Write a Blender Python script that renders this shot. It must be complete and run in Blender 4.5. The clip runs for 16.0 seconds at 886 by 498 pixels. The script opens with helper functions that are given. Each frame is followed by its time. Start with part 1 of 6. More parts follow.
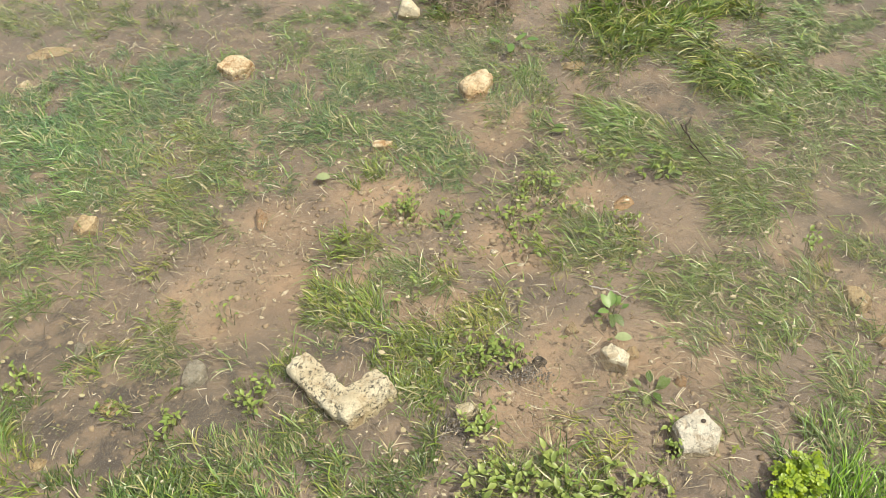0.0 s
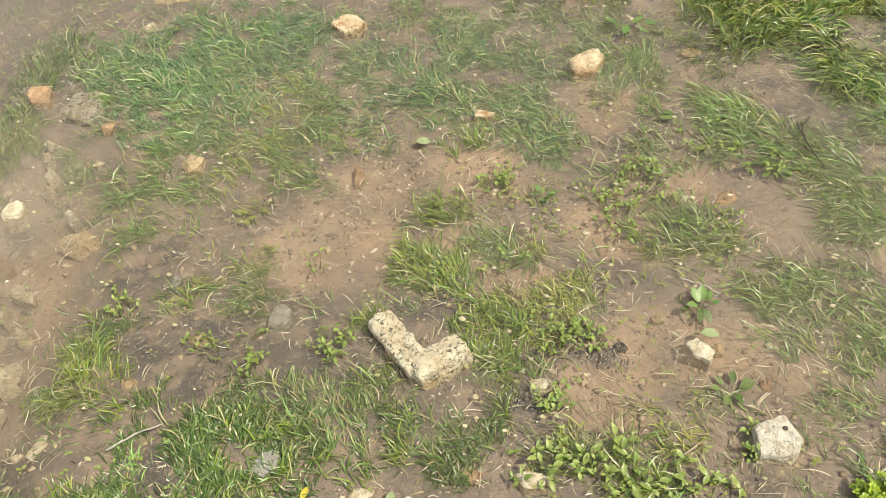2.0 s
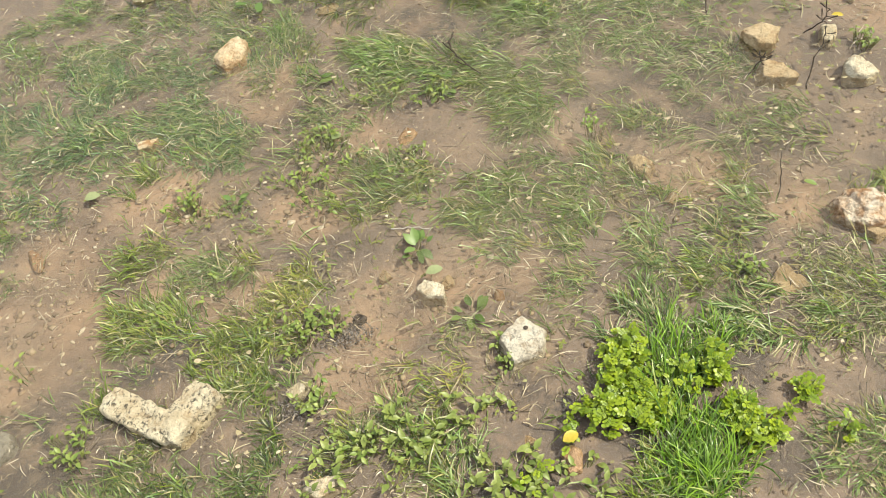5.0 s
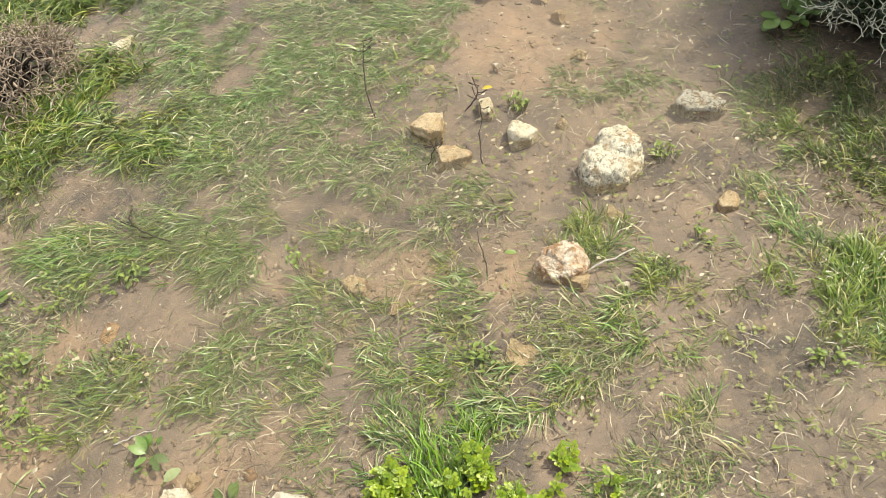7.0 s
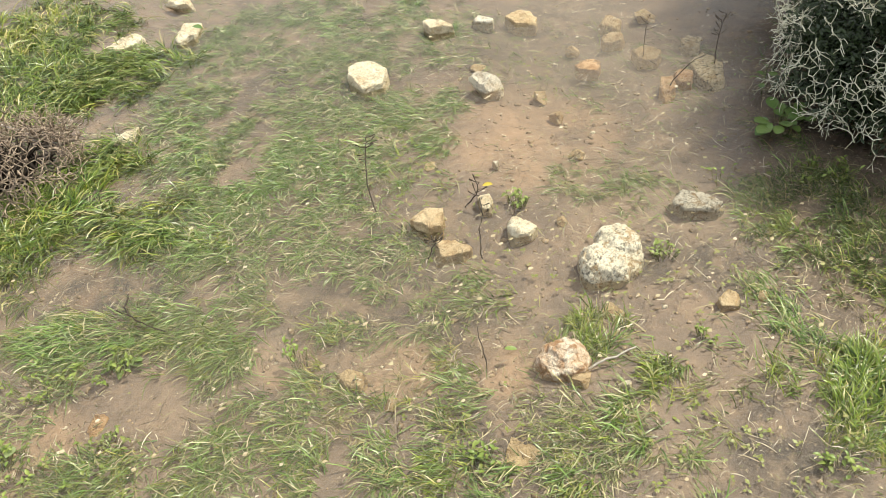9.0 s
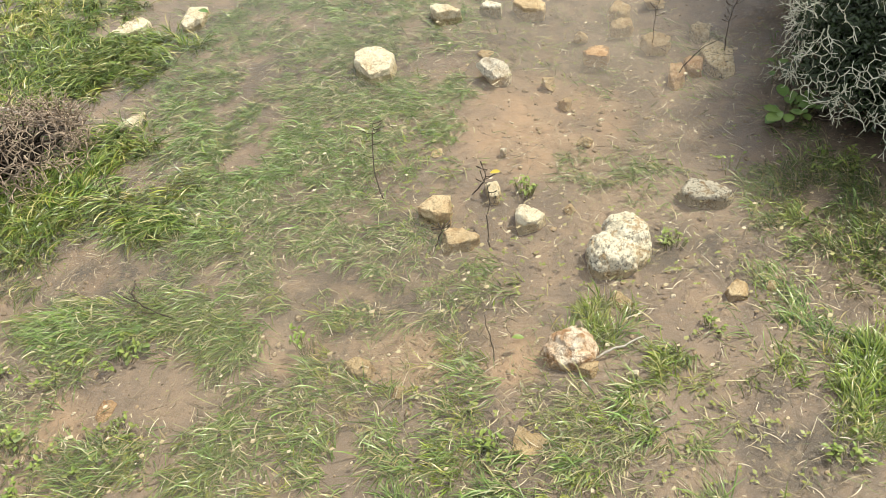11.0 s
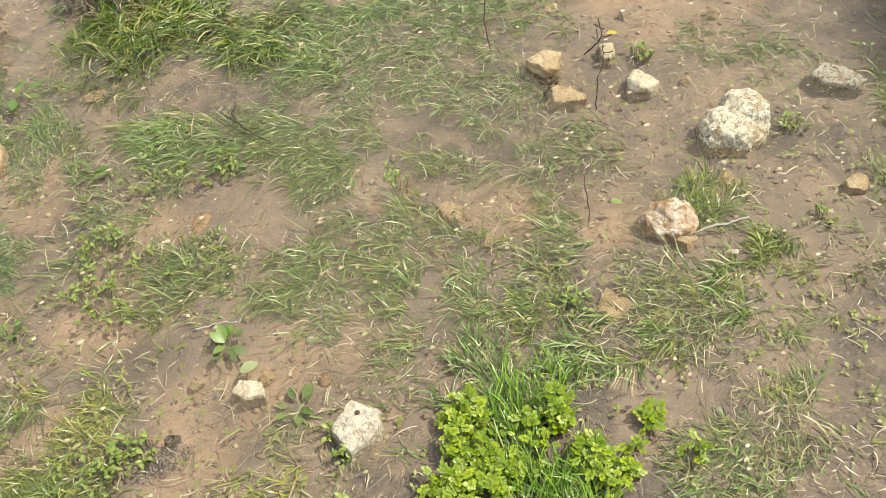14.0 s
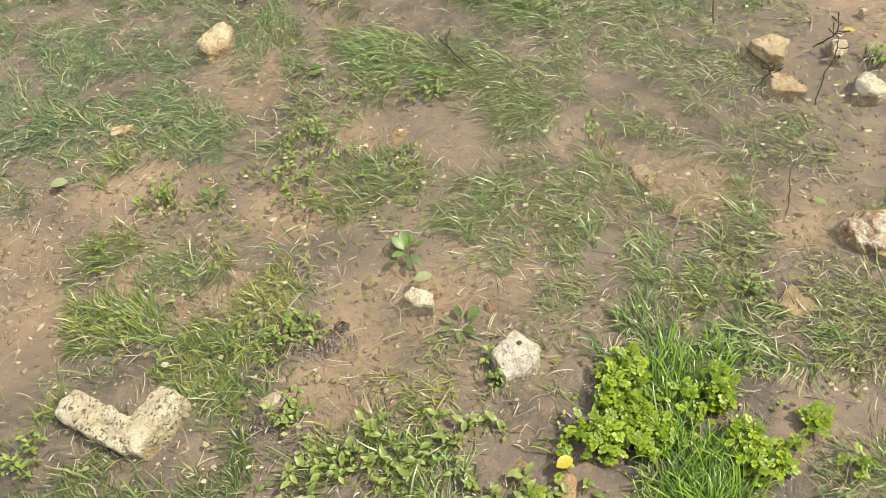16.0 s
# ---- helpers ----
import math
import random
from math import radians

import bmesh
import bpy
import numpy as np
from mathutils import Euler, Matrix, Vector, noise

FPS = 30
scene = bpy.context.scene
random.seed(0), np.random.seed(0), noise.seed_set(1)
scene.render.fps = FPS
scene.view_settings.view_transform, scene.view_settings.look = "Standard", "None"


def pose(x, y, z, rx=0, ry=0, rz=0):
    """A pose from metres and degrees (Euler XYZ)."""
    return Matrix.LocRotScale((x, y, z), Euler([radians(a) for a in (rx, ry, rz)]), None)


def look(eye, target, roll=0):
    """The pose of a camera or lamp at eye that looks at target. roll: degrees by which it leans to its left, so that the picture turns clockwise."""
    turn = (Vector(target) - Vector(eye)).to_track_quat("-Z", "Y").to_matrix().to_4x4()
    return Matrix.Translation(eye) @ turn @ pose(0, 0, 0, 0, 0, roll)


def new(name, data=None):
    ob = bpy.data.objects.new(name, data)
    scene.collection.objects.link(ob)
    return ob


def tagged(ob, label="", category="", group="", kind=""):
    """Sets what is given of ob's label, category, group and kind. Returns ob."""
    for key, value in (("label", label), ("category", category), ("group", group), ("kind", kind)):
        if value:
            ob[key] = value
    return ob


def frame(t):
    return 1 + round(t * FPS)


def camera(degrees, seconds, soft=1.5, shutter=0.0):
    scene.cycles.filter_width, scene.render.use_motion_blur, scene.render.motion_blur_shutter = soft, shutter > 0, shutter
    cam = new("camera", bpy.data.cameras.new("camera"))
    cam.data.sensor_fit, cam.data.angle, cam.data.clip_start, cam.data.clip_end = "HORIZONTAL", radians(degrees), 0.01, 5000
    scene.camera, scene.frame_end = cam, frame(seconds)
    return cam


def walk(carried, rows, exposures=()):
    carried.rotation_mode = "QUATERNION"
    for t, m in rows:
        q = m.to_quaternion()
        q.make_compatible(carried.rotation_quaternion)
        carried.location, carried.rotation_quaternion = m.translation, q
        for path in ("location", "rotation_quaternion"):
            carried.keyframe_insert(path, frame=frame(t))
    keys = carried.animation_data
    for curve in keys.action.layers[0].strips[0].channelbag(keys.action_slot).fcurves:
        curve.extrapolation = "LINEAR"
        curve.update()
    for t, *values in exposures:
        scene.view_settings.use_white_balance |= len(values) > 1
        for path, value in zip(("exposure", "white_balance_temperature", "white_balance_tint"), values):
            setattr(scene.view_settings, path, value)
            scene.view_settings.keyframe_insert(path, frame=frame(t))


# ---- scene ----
cam = camera(58.6, 16.0, soft=0.7)
PATH = [
    (0, (0.522, 0.497, 1.496), (0.229, 1.823, 0.027), -4.2),
    (0.5, (0.513, 0.49, 1.494), (0.104, 1.791, 0.032), -3.7),
    (1, (0.526, 0.478, 1.487), (0.113, 1.767, 0.015), -4.2),
    (1.5, (0.533, 0.485, 1.474), (0.085, 1.746, -0.012), -5.0),
    (2, (0.516, 0.475, 1.481), (0.02, 1.713, -0.01), -4.8),
    (2.5, (0.492, 0.471, 1.482), (-0.067, 1.687, -0.004), -4.3),
    (3, (0.48, 0.47, 1.476), (-0.137, 1.654, -0.014), -3.5),
    (3.5, (0.485, 0.481, 1.465), (-0.128, 1.649, -0.039), -4.7),
    (4, (0.534, 0.506, 1.465), (0.06, 1.725, -0.048), -6.6),
    (4.5, (0.602, 0.53, 1.456), (0.344, 1.769, -0.093), -8.9),
    (5, (0.692, 0.551, 1.45), (0.713, 1.778, -0.129), -10.8),
    (5.2, (0.731, 0.553, 1.439), (0.857, 1.769, -0.145), -11.4),
    (7.3, (0.92, 0.624, 1.459), (1.521, 1.852, -0.001), -10.8),
    (7.5, (0.917, 0.625, 1.46), (1.548, 1.896, 0.051), -10.3),
    (8, (0.903, 0.608, 1.471), (1.586, 1.92, 0.125), -9.1),
    (8.5, (0.908, 0.623, 1.454), (1.604, 1.94, 0.119), -8.8),
    (9, (0.901, 0.634, 1.452), (1.589, 1.945, 0.108), -8.5),
    (11.3, (0.899, 0.647, 1.455), (1.559, 1.944, 0.084), -8.6),
    (11.5, (0.885, 0.636, 1.442), (1.548, 1.936, 0.076), -8.2),
    (12, (0.886, 0.635, 1.43), (1.512, 1.922, 0.034), -8.5),
    (12.5, (0.876, 0.635, 1.422), (1.467, 1.901, -0.008), -8.5),
    (13, (0.863, 0.642, 1.395), (1.41, 1.872, -0.083), -7.8),
    (13.5, (0.842, 0.648, 1.384), (1.343, 1.844, -0.139), -7.0),
    (14, (0.81, 0.652, 1.381), (1.208, 1.849, -0.171), -7.7),
    (14.5, (0.771, 0.643, 1.374), (1.076, 1.859, -0.184), -7.8),
    (15, (0.733, 0.633, 1.373), (0.97, 1.847, -0.199), -7.4),
    (15.5, (0.698, 0.622, 1.373), (0.848, 1.848, -0.2), -7.2),
    (16, (0.663, 0.623, 1.371), (0.746, 1.85, -0.206), -6.1),
]
walk(cam, [(t, look(eye, target, roll)) for t, eye, target, roll in PATH],
     [(0, -0.03), (2.5, -0.02), (3.5, 0.02), (5.2, 0.02), (7.3, 0.11), (12.5, 0.13), (14.0, 0.05), (14.6, -0.02), (16, -0.03)])

# ---- daylight: a bright white overcast with the sun veiled behind it ----
SUN_AZIMUTH, SUN_HEIGHT = radians(-12), radians(58)   # from +x towards +y; above the horizon
world = bpy.data.worlds.new("sky")
world.use_nodes = True
scene.world = world
wn = world.node_tree.nodes
sky = wn.new("ShaderNodeTexSky")
sky.sky_type, sky.sun_disc = "NISHITA", False
sky.sun_elevation, sky.sun_rotation = SUN_HEIGHT, radians(90) - SUN_AZIMUTH
sky.air_density, sky.dust_density, sky.ozone_density = 1.0, 5.0, 1.0
veil = wn.new("ShaderNodeMix")        # thin cloud spread evenly over the whole sky
veil.data_type = "RGBA"
veil.inputs["Factor"].default_value = 0.75
veil.inputs[7].default_value = (7.6, 7.9, 8.1, 1)
world.node_tree.links.new(sky.outputs[0], veil.inputs[6])
world.node_tree.links.new(veil.outputs[2], wn["Background"].inputs[0])
wn["Background"].inputs[1].default_value = 0.138
sun = new("sun", bpy.data.lights.new("sun", "SUN"))
sun.data.energy, sun.data.angle, sun.data.color = 4.7, radians(3.0), (1.0, 0.945, 0.755)
sun.matrix_world = look((10 * math.cos(SUN_AZIMUTH), 10 * math.sin(SUN_AZIMUTH), 10 * math.tan(SUN_HEIGHT)), (0, 0, 0))


# ---- materials ----
class Nodes:
    """A short way to write node materials."""

    def __init__(self, name, rough=0.6, spec=0.5):
        self.mat = bpy.data.materials.new(name)
        self.mat.use_nodes = True
        self.tree = self.mat.node_tree
        self.bsdf = self.tree.nodes["Principled BSDF"]
        self.bsdf.inputs["Roughness"].default_value = rough
        self.bsdf.inputs["Specular IOR Level"].default_value = spec
        self.coord = self.add("ShaderNodeTexCoord").outputs["Object"]

    def add(self, kind):
        return self.tree.nodes.new(kind)

    def link(self, a, b):
        self.tree.links.new(a, b)

    def noise(self, scale, detail=4, rough=0.55, vector=None, distort=0.0):
        n = self.add("ShaderNodeTexNoise")
        n.inputs["Scale"].default_value, n.inputs["Detail"].default_value = scale, detail
        n.inputs["Roughness"].default_value, n.inputs["Distortion"].default_value = rough, distort
        self.link(vector or self.coord, n.inputs["Vector"])
        return n.outputs["Fac"]

    def voronoi(self, scale, feature="F1", vector=None):
        n = self.add("ShaderNodeTexVoronoi")
        n.feature = feature
        n.inputs["Scale"].default_value = scale
        self.link(vector or self.coord, n.inputs["Vector"])
        return n.outputs["Distance"]

    def span(self, value, a, b, c=0.0, d=1.0):
        n = self.add("ShaderNodeMapRange")
        for i, v in zip(("From Min", "From Max", "To Min", "To Max"), (a, b, c, d)):
            n.inputs[i].default_value = v
        self.link(value, n.inputs["Value"])
        return n.outputs[0]

    def math(self, op, a, b):
        n = self.add("ShaderNodeMath")
        n.operation = op
        for i, v in enumerate((a, b)):
            if isinstance(v, (int, float)):
                n.inputs[i].default_value = v
            else:
                self.link(v, n.inputs[i])
        return n.outputs[0]

    def mix(self, fac, a, b, how="MIX"):
        n = self.add("ShaderNodeMix")
        n.data_type, n.blend_type = "RGBA", how
        for socket, v in ((n.inputs["Factor"], fac), (n.inputs[6], a), (n.inputs[7], b)):
            if isinstance(v, (int, float)):
                socket.default_value = v
            elif isinstance(v, tuple):
                socket.default_value = (*v, 1.0)
            else:
                self.link(v, socket)
        return n.outputs[2]

    def ramp(self, value, stops):
        n = self.add("ShaderNodeValToRGB")
        while len(n.color_ramp.elements) < len(stops):
            n.color_ramp.elements.new(0.5)
        for e, (p, c) in zip(n.color_ramp.elements, stops):
            e.position, e.color = p, (*c, 1.0)
        self.link(value, n.inputs[0])
        return n.outputs[0]

    def attribute(self, name):
        n = self.add("ShaderNodeAttribute")
        n.attribute_name = name
        return n.outputs["Fac"]

    def island(self):
        return self.add("ShaderNodeNewGeometry").outputs["Random Per Island"]

    def each(self):
        return self.add("ShaderNodeObjectInfo").outputs["Random"]

    def bump(self, height, strength, distance):
        n = self.add("ShaderNodeBump")
        n.inputs["Strength"].default_value, n.inputs["Distance"].default_value = strength, distance
        self.link(height, n.inputs["Height"])
        self.link(n.outputs[0], self.bsdf.inputs["Normal"])
        return n.outputs[0]

    def color(self, socket):
        self.link(socket, self.bsdf.inputs["Base Color"])
        return self.mat


def mud_material():
    m = Nodes("wet_mud", rough=0.62, spec=0.35)
    wide = m.span(m.noise(1.7, 5, 0.6), 0.32, 0.68)
    fine = m.noise(38, 6, 0.65)
    grit = m.noise(220, 3, 0.7)
    soil = m.ramp(wide, [(0.0, (0.112, 0.091, 0.083)), (0.5, (0.212, 0.170, 0.146)), (1.0, (0.318, 0.242, 0.192))])
    soil = m.mix(m.attribute("clay"), soil, (0.45, 0.315, 0.22))
    soil = m.mix(m.attribute("peat"), soil, (0.085, 0.076, 0.074))
    soil = m.mix(m.span(fine, 0.38, 0.72, 0.0, 0.55), soil, (0.125, 0.10, 0.08))
    crumbs = m.span(m.voronoi(75), 0.05, 0.34, 1.0, 0.0)
    soil = m.mix(m.math("MULTIPLY", crumbs, m.span(grit, 0.45, 0.62)), soil, (0.48, 0.385, 0.265))
    soil = m.mix(m.span(m.noise(11, 5, 0.7), 0.48, 0.62, 0.0, 0.55), soil, (0.36, 0.27, 0.20))
    soil = m.mix(m.span(m.noise(95, 3, 0.6), 0.58, 0.68, 0.0, 0.35), soil, (0.06, 0.05, 0.04))
    m.bump(m.math("ADD", m.math("MULTIPLY", fine, 1.6), grit), 0.4, 0.008)
    return m.color(soil)


def water_material():
    """Shallow puddle water, clouded by silt, with a mirror-like skin."""
    m = Nodes("silty_water")
    n = m.tree.nodes
    n.remove(m.bsdf)
    cloud = m.noise(1.35, 5, 0.6, distort=0.4)
    fine = m.noise(9, 4, 0.55)
    amount = m.span(m.math("ADD", m.math("MULTIPLY", cloud, 0.75), m.math("MULTIPLY", fine, 0.25)), 0.36, 0.64, SILT_LOW, SILT_HIGH)
    amount = m.math("MULTIPLY", amount, m.span(m.attribute("depth"), 0.018, 0.09, 0.4, 5.2))
    clear = m.add("ShaderNodeBsdfTransparent")
    clear.inputs[0].default_value = (0.97, 0.955, 0.92, 1)
    silt = m.add("ShaderNodeBsdfDiffuse")
    silt.inputs[0].default_value = (0.325, 0.268, 0.198, 1)
    body = m.add("ShaderNodeMixShader")
    m.link(amount, body.inputs[0])
    m.link(clear.outputs[0], body.inputs[1])
    m.link(silt.outputs[0], body.inputs[2])
    skin = m.add("ShaderNodeBsdfGlossy")
    skin.inputs["Roughness"].default_value = 0.05
    bump = m.add("ShaderNodeBump")
    bump.inputs["Strength"].default_value, bump.inputs["Distance"].default_value = 0.25, 0.004
    m.link(m.noise(6.0, 3, 0.5), bump.inputs["Height"])
    m.link(bump.outputs[0], skin.inputs["Normal"])
    fresnel = m.add("ShaderNodeFresnel")
    fresnel.inputs["IOR"].default_value = 1.333
    m.link(bump.outputs[0], fresnel.inputs["Normal"])
    top = m.add("ShaderNodeMixShader")
    m.link(fresnel.outputs[0], top.inputs[0])
    m.link(body.outputs[0], top.inputs[1])
    m.link(skin.outputs[0], top.inputs[2])
    m.link(top.outputs[0], n["Material Output"].inputs["Surface"])
    return m.mat


def stone_material(name, light, dark, lichen=0.0, rust=0.0, pits=0.5):
    m = Nodes(name, rough=0.85, spec=0.3)
    place = m.add("ShaderNodeVectorMath")
    place.operation = "ADD"
    m.link(m.coord, place.inputs[0])
    shift = m.add("ShaderNodeCombineXYZ")
    m.link(m.math("MULTIPLY", m.each(), 37.0), shift.inputs[0])
    m.link(shift.outputs[0], place.inputs[1])
    v = place.outputs[0]
    wide, fine, grit = m.noise(14, 5, 0.6, v), m.noise(60, 6, 0.65, v), m.noise(260, 3, 0.7, v)
    c = m.mix(m.span(wide, 0.35, 0.68), light, dark)
    c = m.mix(m.math("MULTIPLY", m.span(fine, 0.5, 0.72), 0.3), c, tuple(0.55 * a for a in dark))
    if rust:
        c = m.mix(m.math("MULTIPLY", m.span(m.noise(26, 5, 0.6, v, 0.15), 0.5, 0.62), rust), c, (0.36, 0.17, 0.06))
    if lichen:
        spots = m.math("MULTIPLY", m.span(m.noise(110, 6, 0.7, v, 0.6), 0.51, 0.60), m.span(m.noise(24, 4, 0.6, v), 0.38, 0.52))
        c = m.mix(m.math("MULTIPLY", spots, lichen), c, (0.085, 0.08, 0.062))
    c = m.mix(m.span(m.each(), 0, 1, 0.0, 0.12), c, (0.33, 0.27, 0.19))
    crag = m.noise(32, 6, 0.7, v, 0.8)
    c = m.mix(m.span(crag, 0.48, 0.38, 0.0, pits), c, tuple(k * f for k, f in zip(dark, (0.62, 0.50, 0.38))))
    relief = m.math("ADD", m.math("MULTIPLY", crag, 2.2), m.math("ADD", m.math("MULTIPLY", fine, 1.4), m.math("MULTIPLY", grit, 0.6)))
    m.bump(relief, 1.0, 0.008)
    return m.color(c)


def blade_material(name, a, b, dead, share, rough=0.36, tip=0.45):
    """Grass: green between a and b from blade to blade, paler towards the tips, with a share of straw among it."""
    m = Nodes(name, rough=rough, spec=0.5)
    r = m.island()
    c = m.mix(r, tuple(0.9 * k for k in a), tuple(1.2 * k for k in b))
    # a share of blades far darker: shade between blades put into the colour
    c = m.mix(m.span(m.math("FRACT", m.math("MULTIPLY", r, 7.77), 0.0), 0.45, 1.0, 0.0, 0.9), c, tuple(0.26 * k for k in a))
    other = m.math("FRACT", m.math("MULTIPLY", r, 17.31), 0.0)
    c = m.mix(m.span(other, 1 - share, 1 - share * 0.4), c, dead)
    # pale dead tips, with the wet highlight there coloured in too
    pale = tuple(0.45 * p + 0.75 * q for p, q in zip(b, (0.50, 0.48, 0.30)))
    worn = m.math("MULTIPLY", m.span(m.attribute("along"), 0.45, 1.0, 0.0, tip), m.span(m.math("FRACT", m.math("MULTIPLY", r, 31.7), 0.0), 0.25, 0.9))
    c = m.mix(worn, c, pale)
    c = m.mix(m.span(m.noise(70, 3), 0.4, 0.75, 0.0, 0.3), c, tuple(0.6 * k for k in b))
    return m.color(c)


def leaf_material(name, a, b, spread=1.0, rough=0.42):
    m = Nodes(name, rough=rough, spec=0.45)
    r = m.math("ADD", m.math("MULTIPLY", m.each(), 0.6), m.math("MULTIPLY", m.island(), 0.4))
    c = m.mix(m.math("MULTIPLY", r, spread), a, b)
    c = m.mix(m.span(m.noise(160, 4), 0.4, 0.7, 0.0, 0.35), c, tuple(0.55 * k for k in a))
    return m.color(c)


def wood_material(name, a, b):
    m = Nodes(name, rough=0.8, spec=0.25)
    c = m.mix(m.island(), a, b)
    c = m.mix(m.span(m.noise(120, 4), 0.4, 0.7, 0, 0.5), c, tuple(0.5 * k for k in a))
    return m.color(c)


SILT_LOW, SILT_HIGH = 0.04, 0.12
MUD, WATER = mud_material(), water_material()
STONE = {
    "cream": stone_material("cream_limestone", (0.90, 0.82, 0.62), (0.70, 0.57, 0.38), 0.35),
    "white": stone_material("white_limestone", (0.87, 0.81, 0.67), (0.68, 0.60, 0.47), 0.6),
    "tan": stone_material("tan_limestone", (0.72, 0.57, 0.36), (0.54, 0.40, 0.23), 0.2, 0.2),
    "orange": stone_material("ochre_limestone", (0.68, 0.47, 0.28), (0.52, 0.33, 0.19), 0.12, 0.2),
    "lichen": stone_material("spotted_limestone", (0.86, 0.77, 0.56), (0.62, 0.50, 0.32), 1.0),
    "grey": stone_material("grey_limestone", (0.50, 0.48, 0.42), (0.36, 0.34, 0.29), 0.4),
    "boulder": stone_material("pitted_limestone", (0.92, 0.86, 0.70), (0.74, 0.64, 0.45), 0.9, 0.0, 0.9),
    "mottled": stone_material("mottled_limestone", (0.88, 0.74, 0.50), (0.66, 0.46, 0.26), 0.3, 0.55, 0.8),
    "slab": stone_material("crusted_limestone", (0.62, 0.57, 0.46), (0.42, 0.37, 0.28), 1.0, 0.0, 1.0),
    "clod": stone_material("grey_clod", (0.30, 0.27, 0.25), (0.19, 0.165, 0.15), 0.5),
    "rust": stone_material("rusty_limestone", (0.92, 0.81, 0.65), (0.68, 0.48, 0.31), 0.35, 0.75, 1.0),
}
GRASS = {
    "G": blade_material("lush_grass", (0.055, 0.150, 0.007), (0.19, 0.33, 0.020), (0.36, 0.40, 0.12), 0.05, tip=0.15),
    "S": blade_material("drowned_grass", (0.075, 0.165, 0.028), (0.205, 0.335, 0.080), (0.42, 0.36, 0.18), 0.26),
    "L": blade_material("trailing_grass", (0.075, 0.155, 0.022), (0.20, 0.315, 0.078), (0.46, 0.42, 0.24), 0.26),
    "E": blade_material("fresh_grass", (0.07, 0.145, 0.012), (0.215, 0.285, 0.03), (0.44, 0.40, 0.17), 0.14),
    "Y": blade_material("yellowing_grass", (0.17, 0.25, 0.025), (0.34, 0.37, 0.06), (0.48, 0.40, 0.17), 0.26),
    "T": blade_material("tall_grass", (0.043, 0.100, 0.008), (0.155, 0.215, 0.021), (0.44, 0.40, 0.17), 0.14),
    "U": blade_material("tall_yellow_grass", (0.11, 0.155, 0.014), (0.26, 0.28, 0.035), (0.48, 0.40, 0.17), 0.24),
    "W": blade_material("long_drowned_grass", (0.085, 0.175, 0.032), (0.225, 0.35, 0.10), (0.56, 0.52, 0.34), 0.26),
    "D": blade_material("dark_grass", (0.034, 0.086, 0.010), (0.098, 0.160, 0.021), (0.34, 0.30, 0.14), 0.16),
    "P": blade_material("pale_grass", (0.11, 0.17, 0.045), (0.30, 0.33, 0.13), (0.52, 0.46, 0.30), 0.39),
    # drowned grass with the sky's bluish reflection put into its green
    "Q": blade_material("sky_tinted_grass", (0.050, 0.150, 0.046), (0.170, 0.305, 0.112), (0.42, 0.40, 0.22), 0.18, tip=0.4),
    "H": blade_material("bleached_straw", (0.34, 0.28, 0.18), (0.60, 0.53, 0.39), (0.74, 0.69, 0.57), 0.3),
    "K": blade_material("rotten_straw", (0.075, 0.058, 0.045), (0.20, 0.155, 0.11), (0.33, 0.27, 0.20), 0.2),
    "B": blade_material("withered_grass", (0.15, 0.19, 0.06), (0.32, 0.28, 0.13), (0.46, 0.37, 0.22), 0.54),
}
CLOVER = leaf_material("clover_leaf", (0.055, 0.130, 0.005), (0.32, 0.40, 0.011), 1.0, 0.4)
WEED = leaf_material("weed_leaf", (0.09, 0.16, 0.022), (0.30, 0.35, 0.08))
BROADWEED = leaf_material("oval_weed_leaf", (0.10, 0.155, 0.024), (0.31, 0.35, 0.085))
DOCK = leaf_material("dock_leaf", (0.045, 0.115, 0.02), (0.20, 0.28, 0.07))
YELLOW = leaf_material("yellow_leaf", (0.42, 0.33, 0.03), (0.54, 0.42, 0.05))
PALE_LEAF = leaf_material("faded_leaf", (0.20, 0.25, 0.10), (0.28, 0.31, 0.15))
TWIG = wood_material("bleached_spines", (0.46, 0.46, 0.33), (0.80, 0.78, 0.66))
DRY = wood_material("dry_twigs", (0.20, 0.15, 0.11), (0.50, 0.40, 0.31))
DARKWOOD = wood_material("dark_stems", (0.035, 0.028, 0.022), (0.09, 0.07, 0.055))
# dark leaf green, with the bush's inner shade held in the colour
BUSHLEAF = leaf_material("shaded_bush_leaf", (0.014, 0.028, 0.008), (0.055, 0.085, 0.022))
STICK = wood_material("bleached_stick", (0.38, 0.34, 0.29), (0.50, 0.46, 0.40))


# ---- helpers for meshes ----
def mesh_of(name, verts, faces, material, smooth=True):
    me = bpy.data.meshes.new(name)
    me.from_pydata(verts, [], faces)
    if material:
        me.materials.append(material)
    if smooth:
        me.polygons.foreach_set("use_smooth", [True] * len(me.polygons))
    me.update()
    return me


def hang(ob, parent):
    ob.parent = parent
    return ob


def part(name, me, parent, m=None, label=""):
    ob = hang(new(name, me), parent)
    if m is not None:
        ob.matrix_basis = m
    return tagged(ob, label)


def bm_mesh(name, bm, material):
    me = bpy.data.meshes.new(name)
    bm.to_mesh(me)
    bm.free()
    me.materials.append(material)
    me.polygons.foreach_set("use_smooth", [True] * len(me.polygons))
    return me


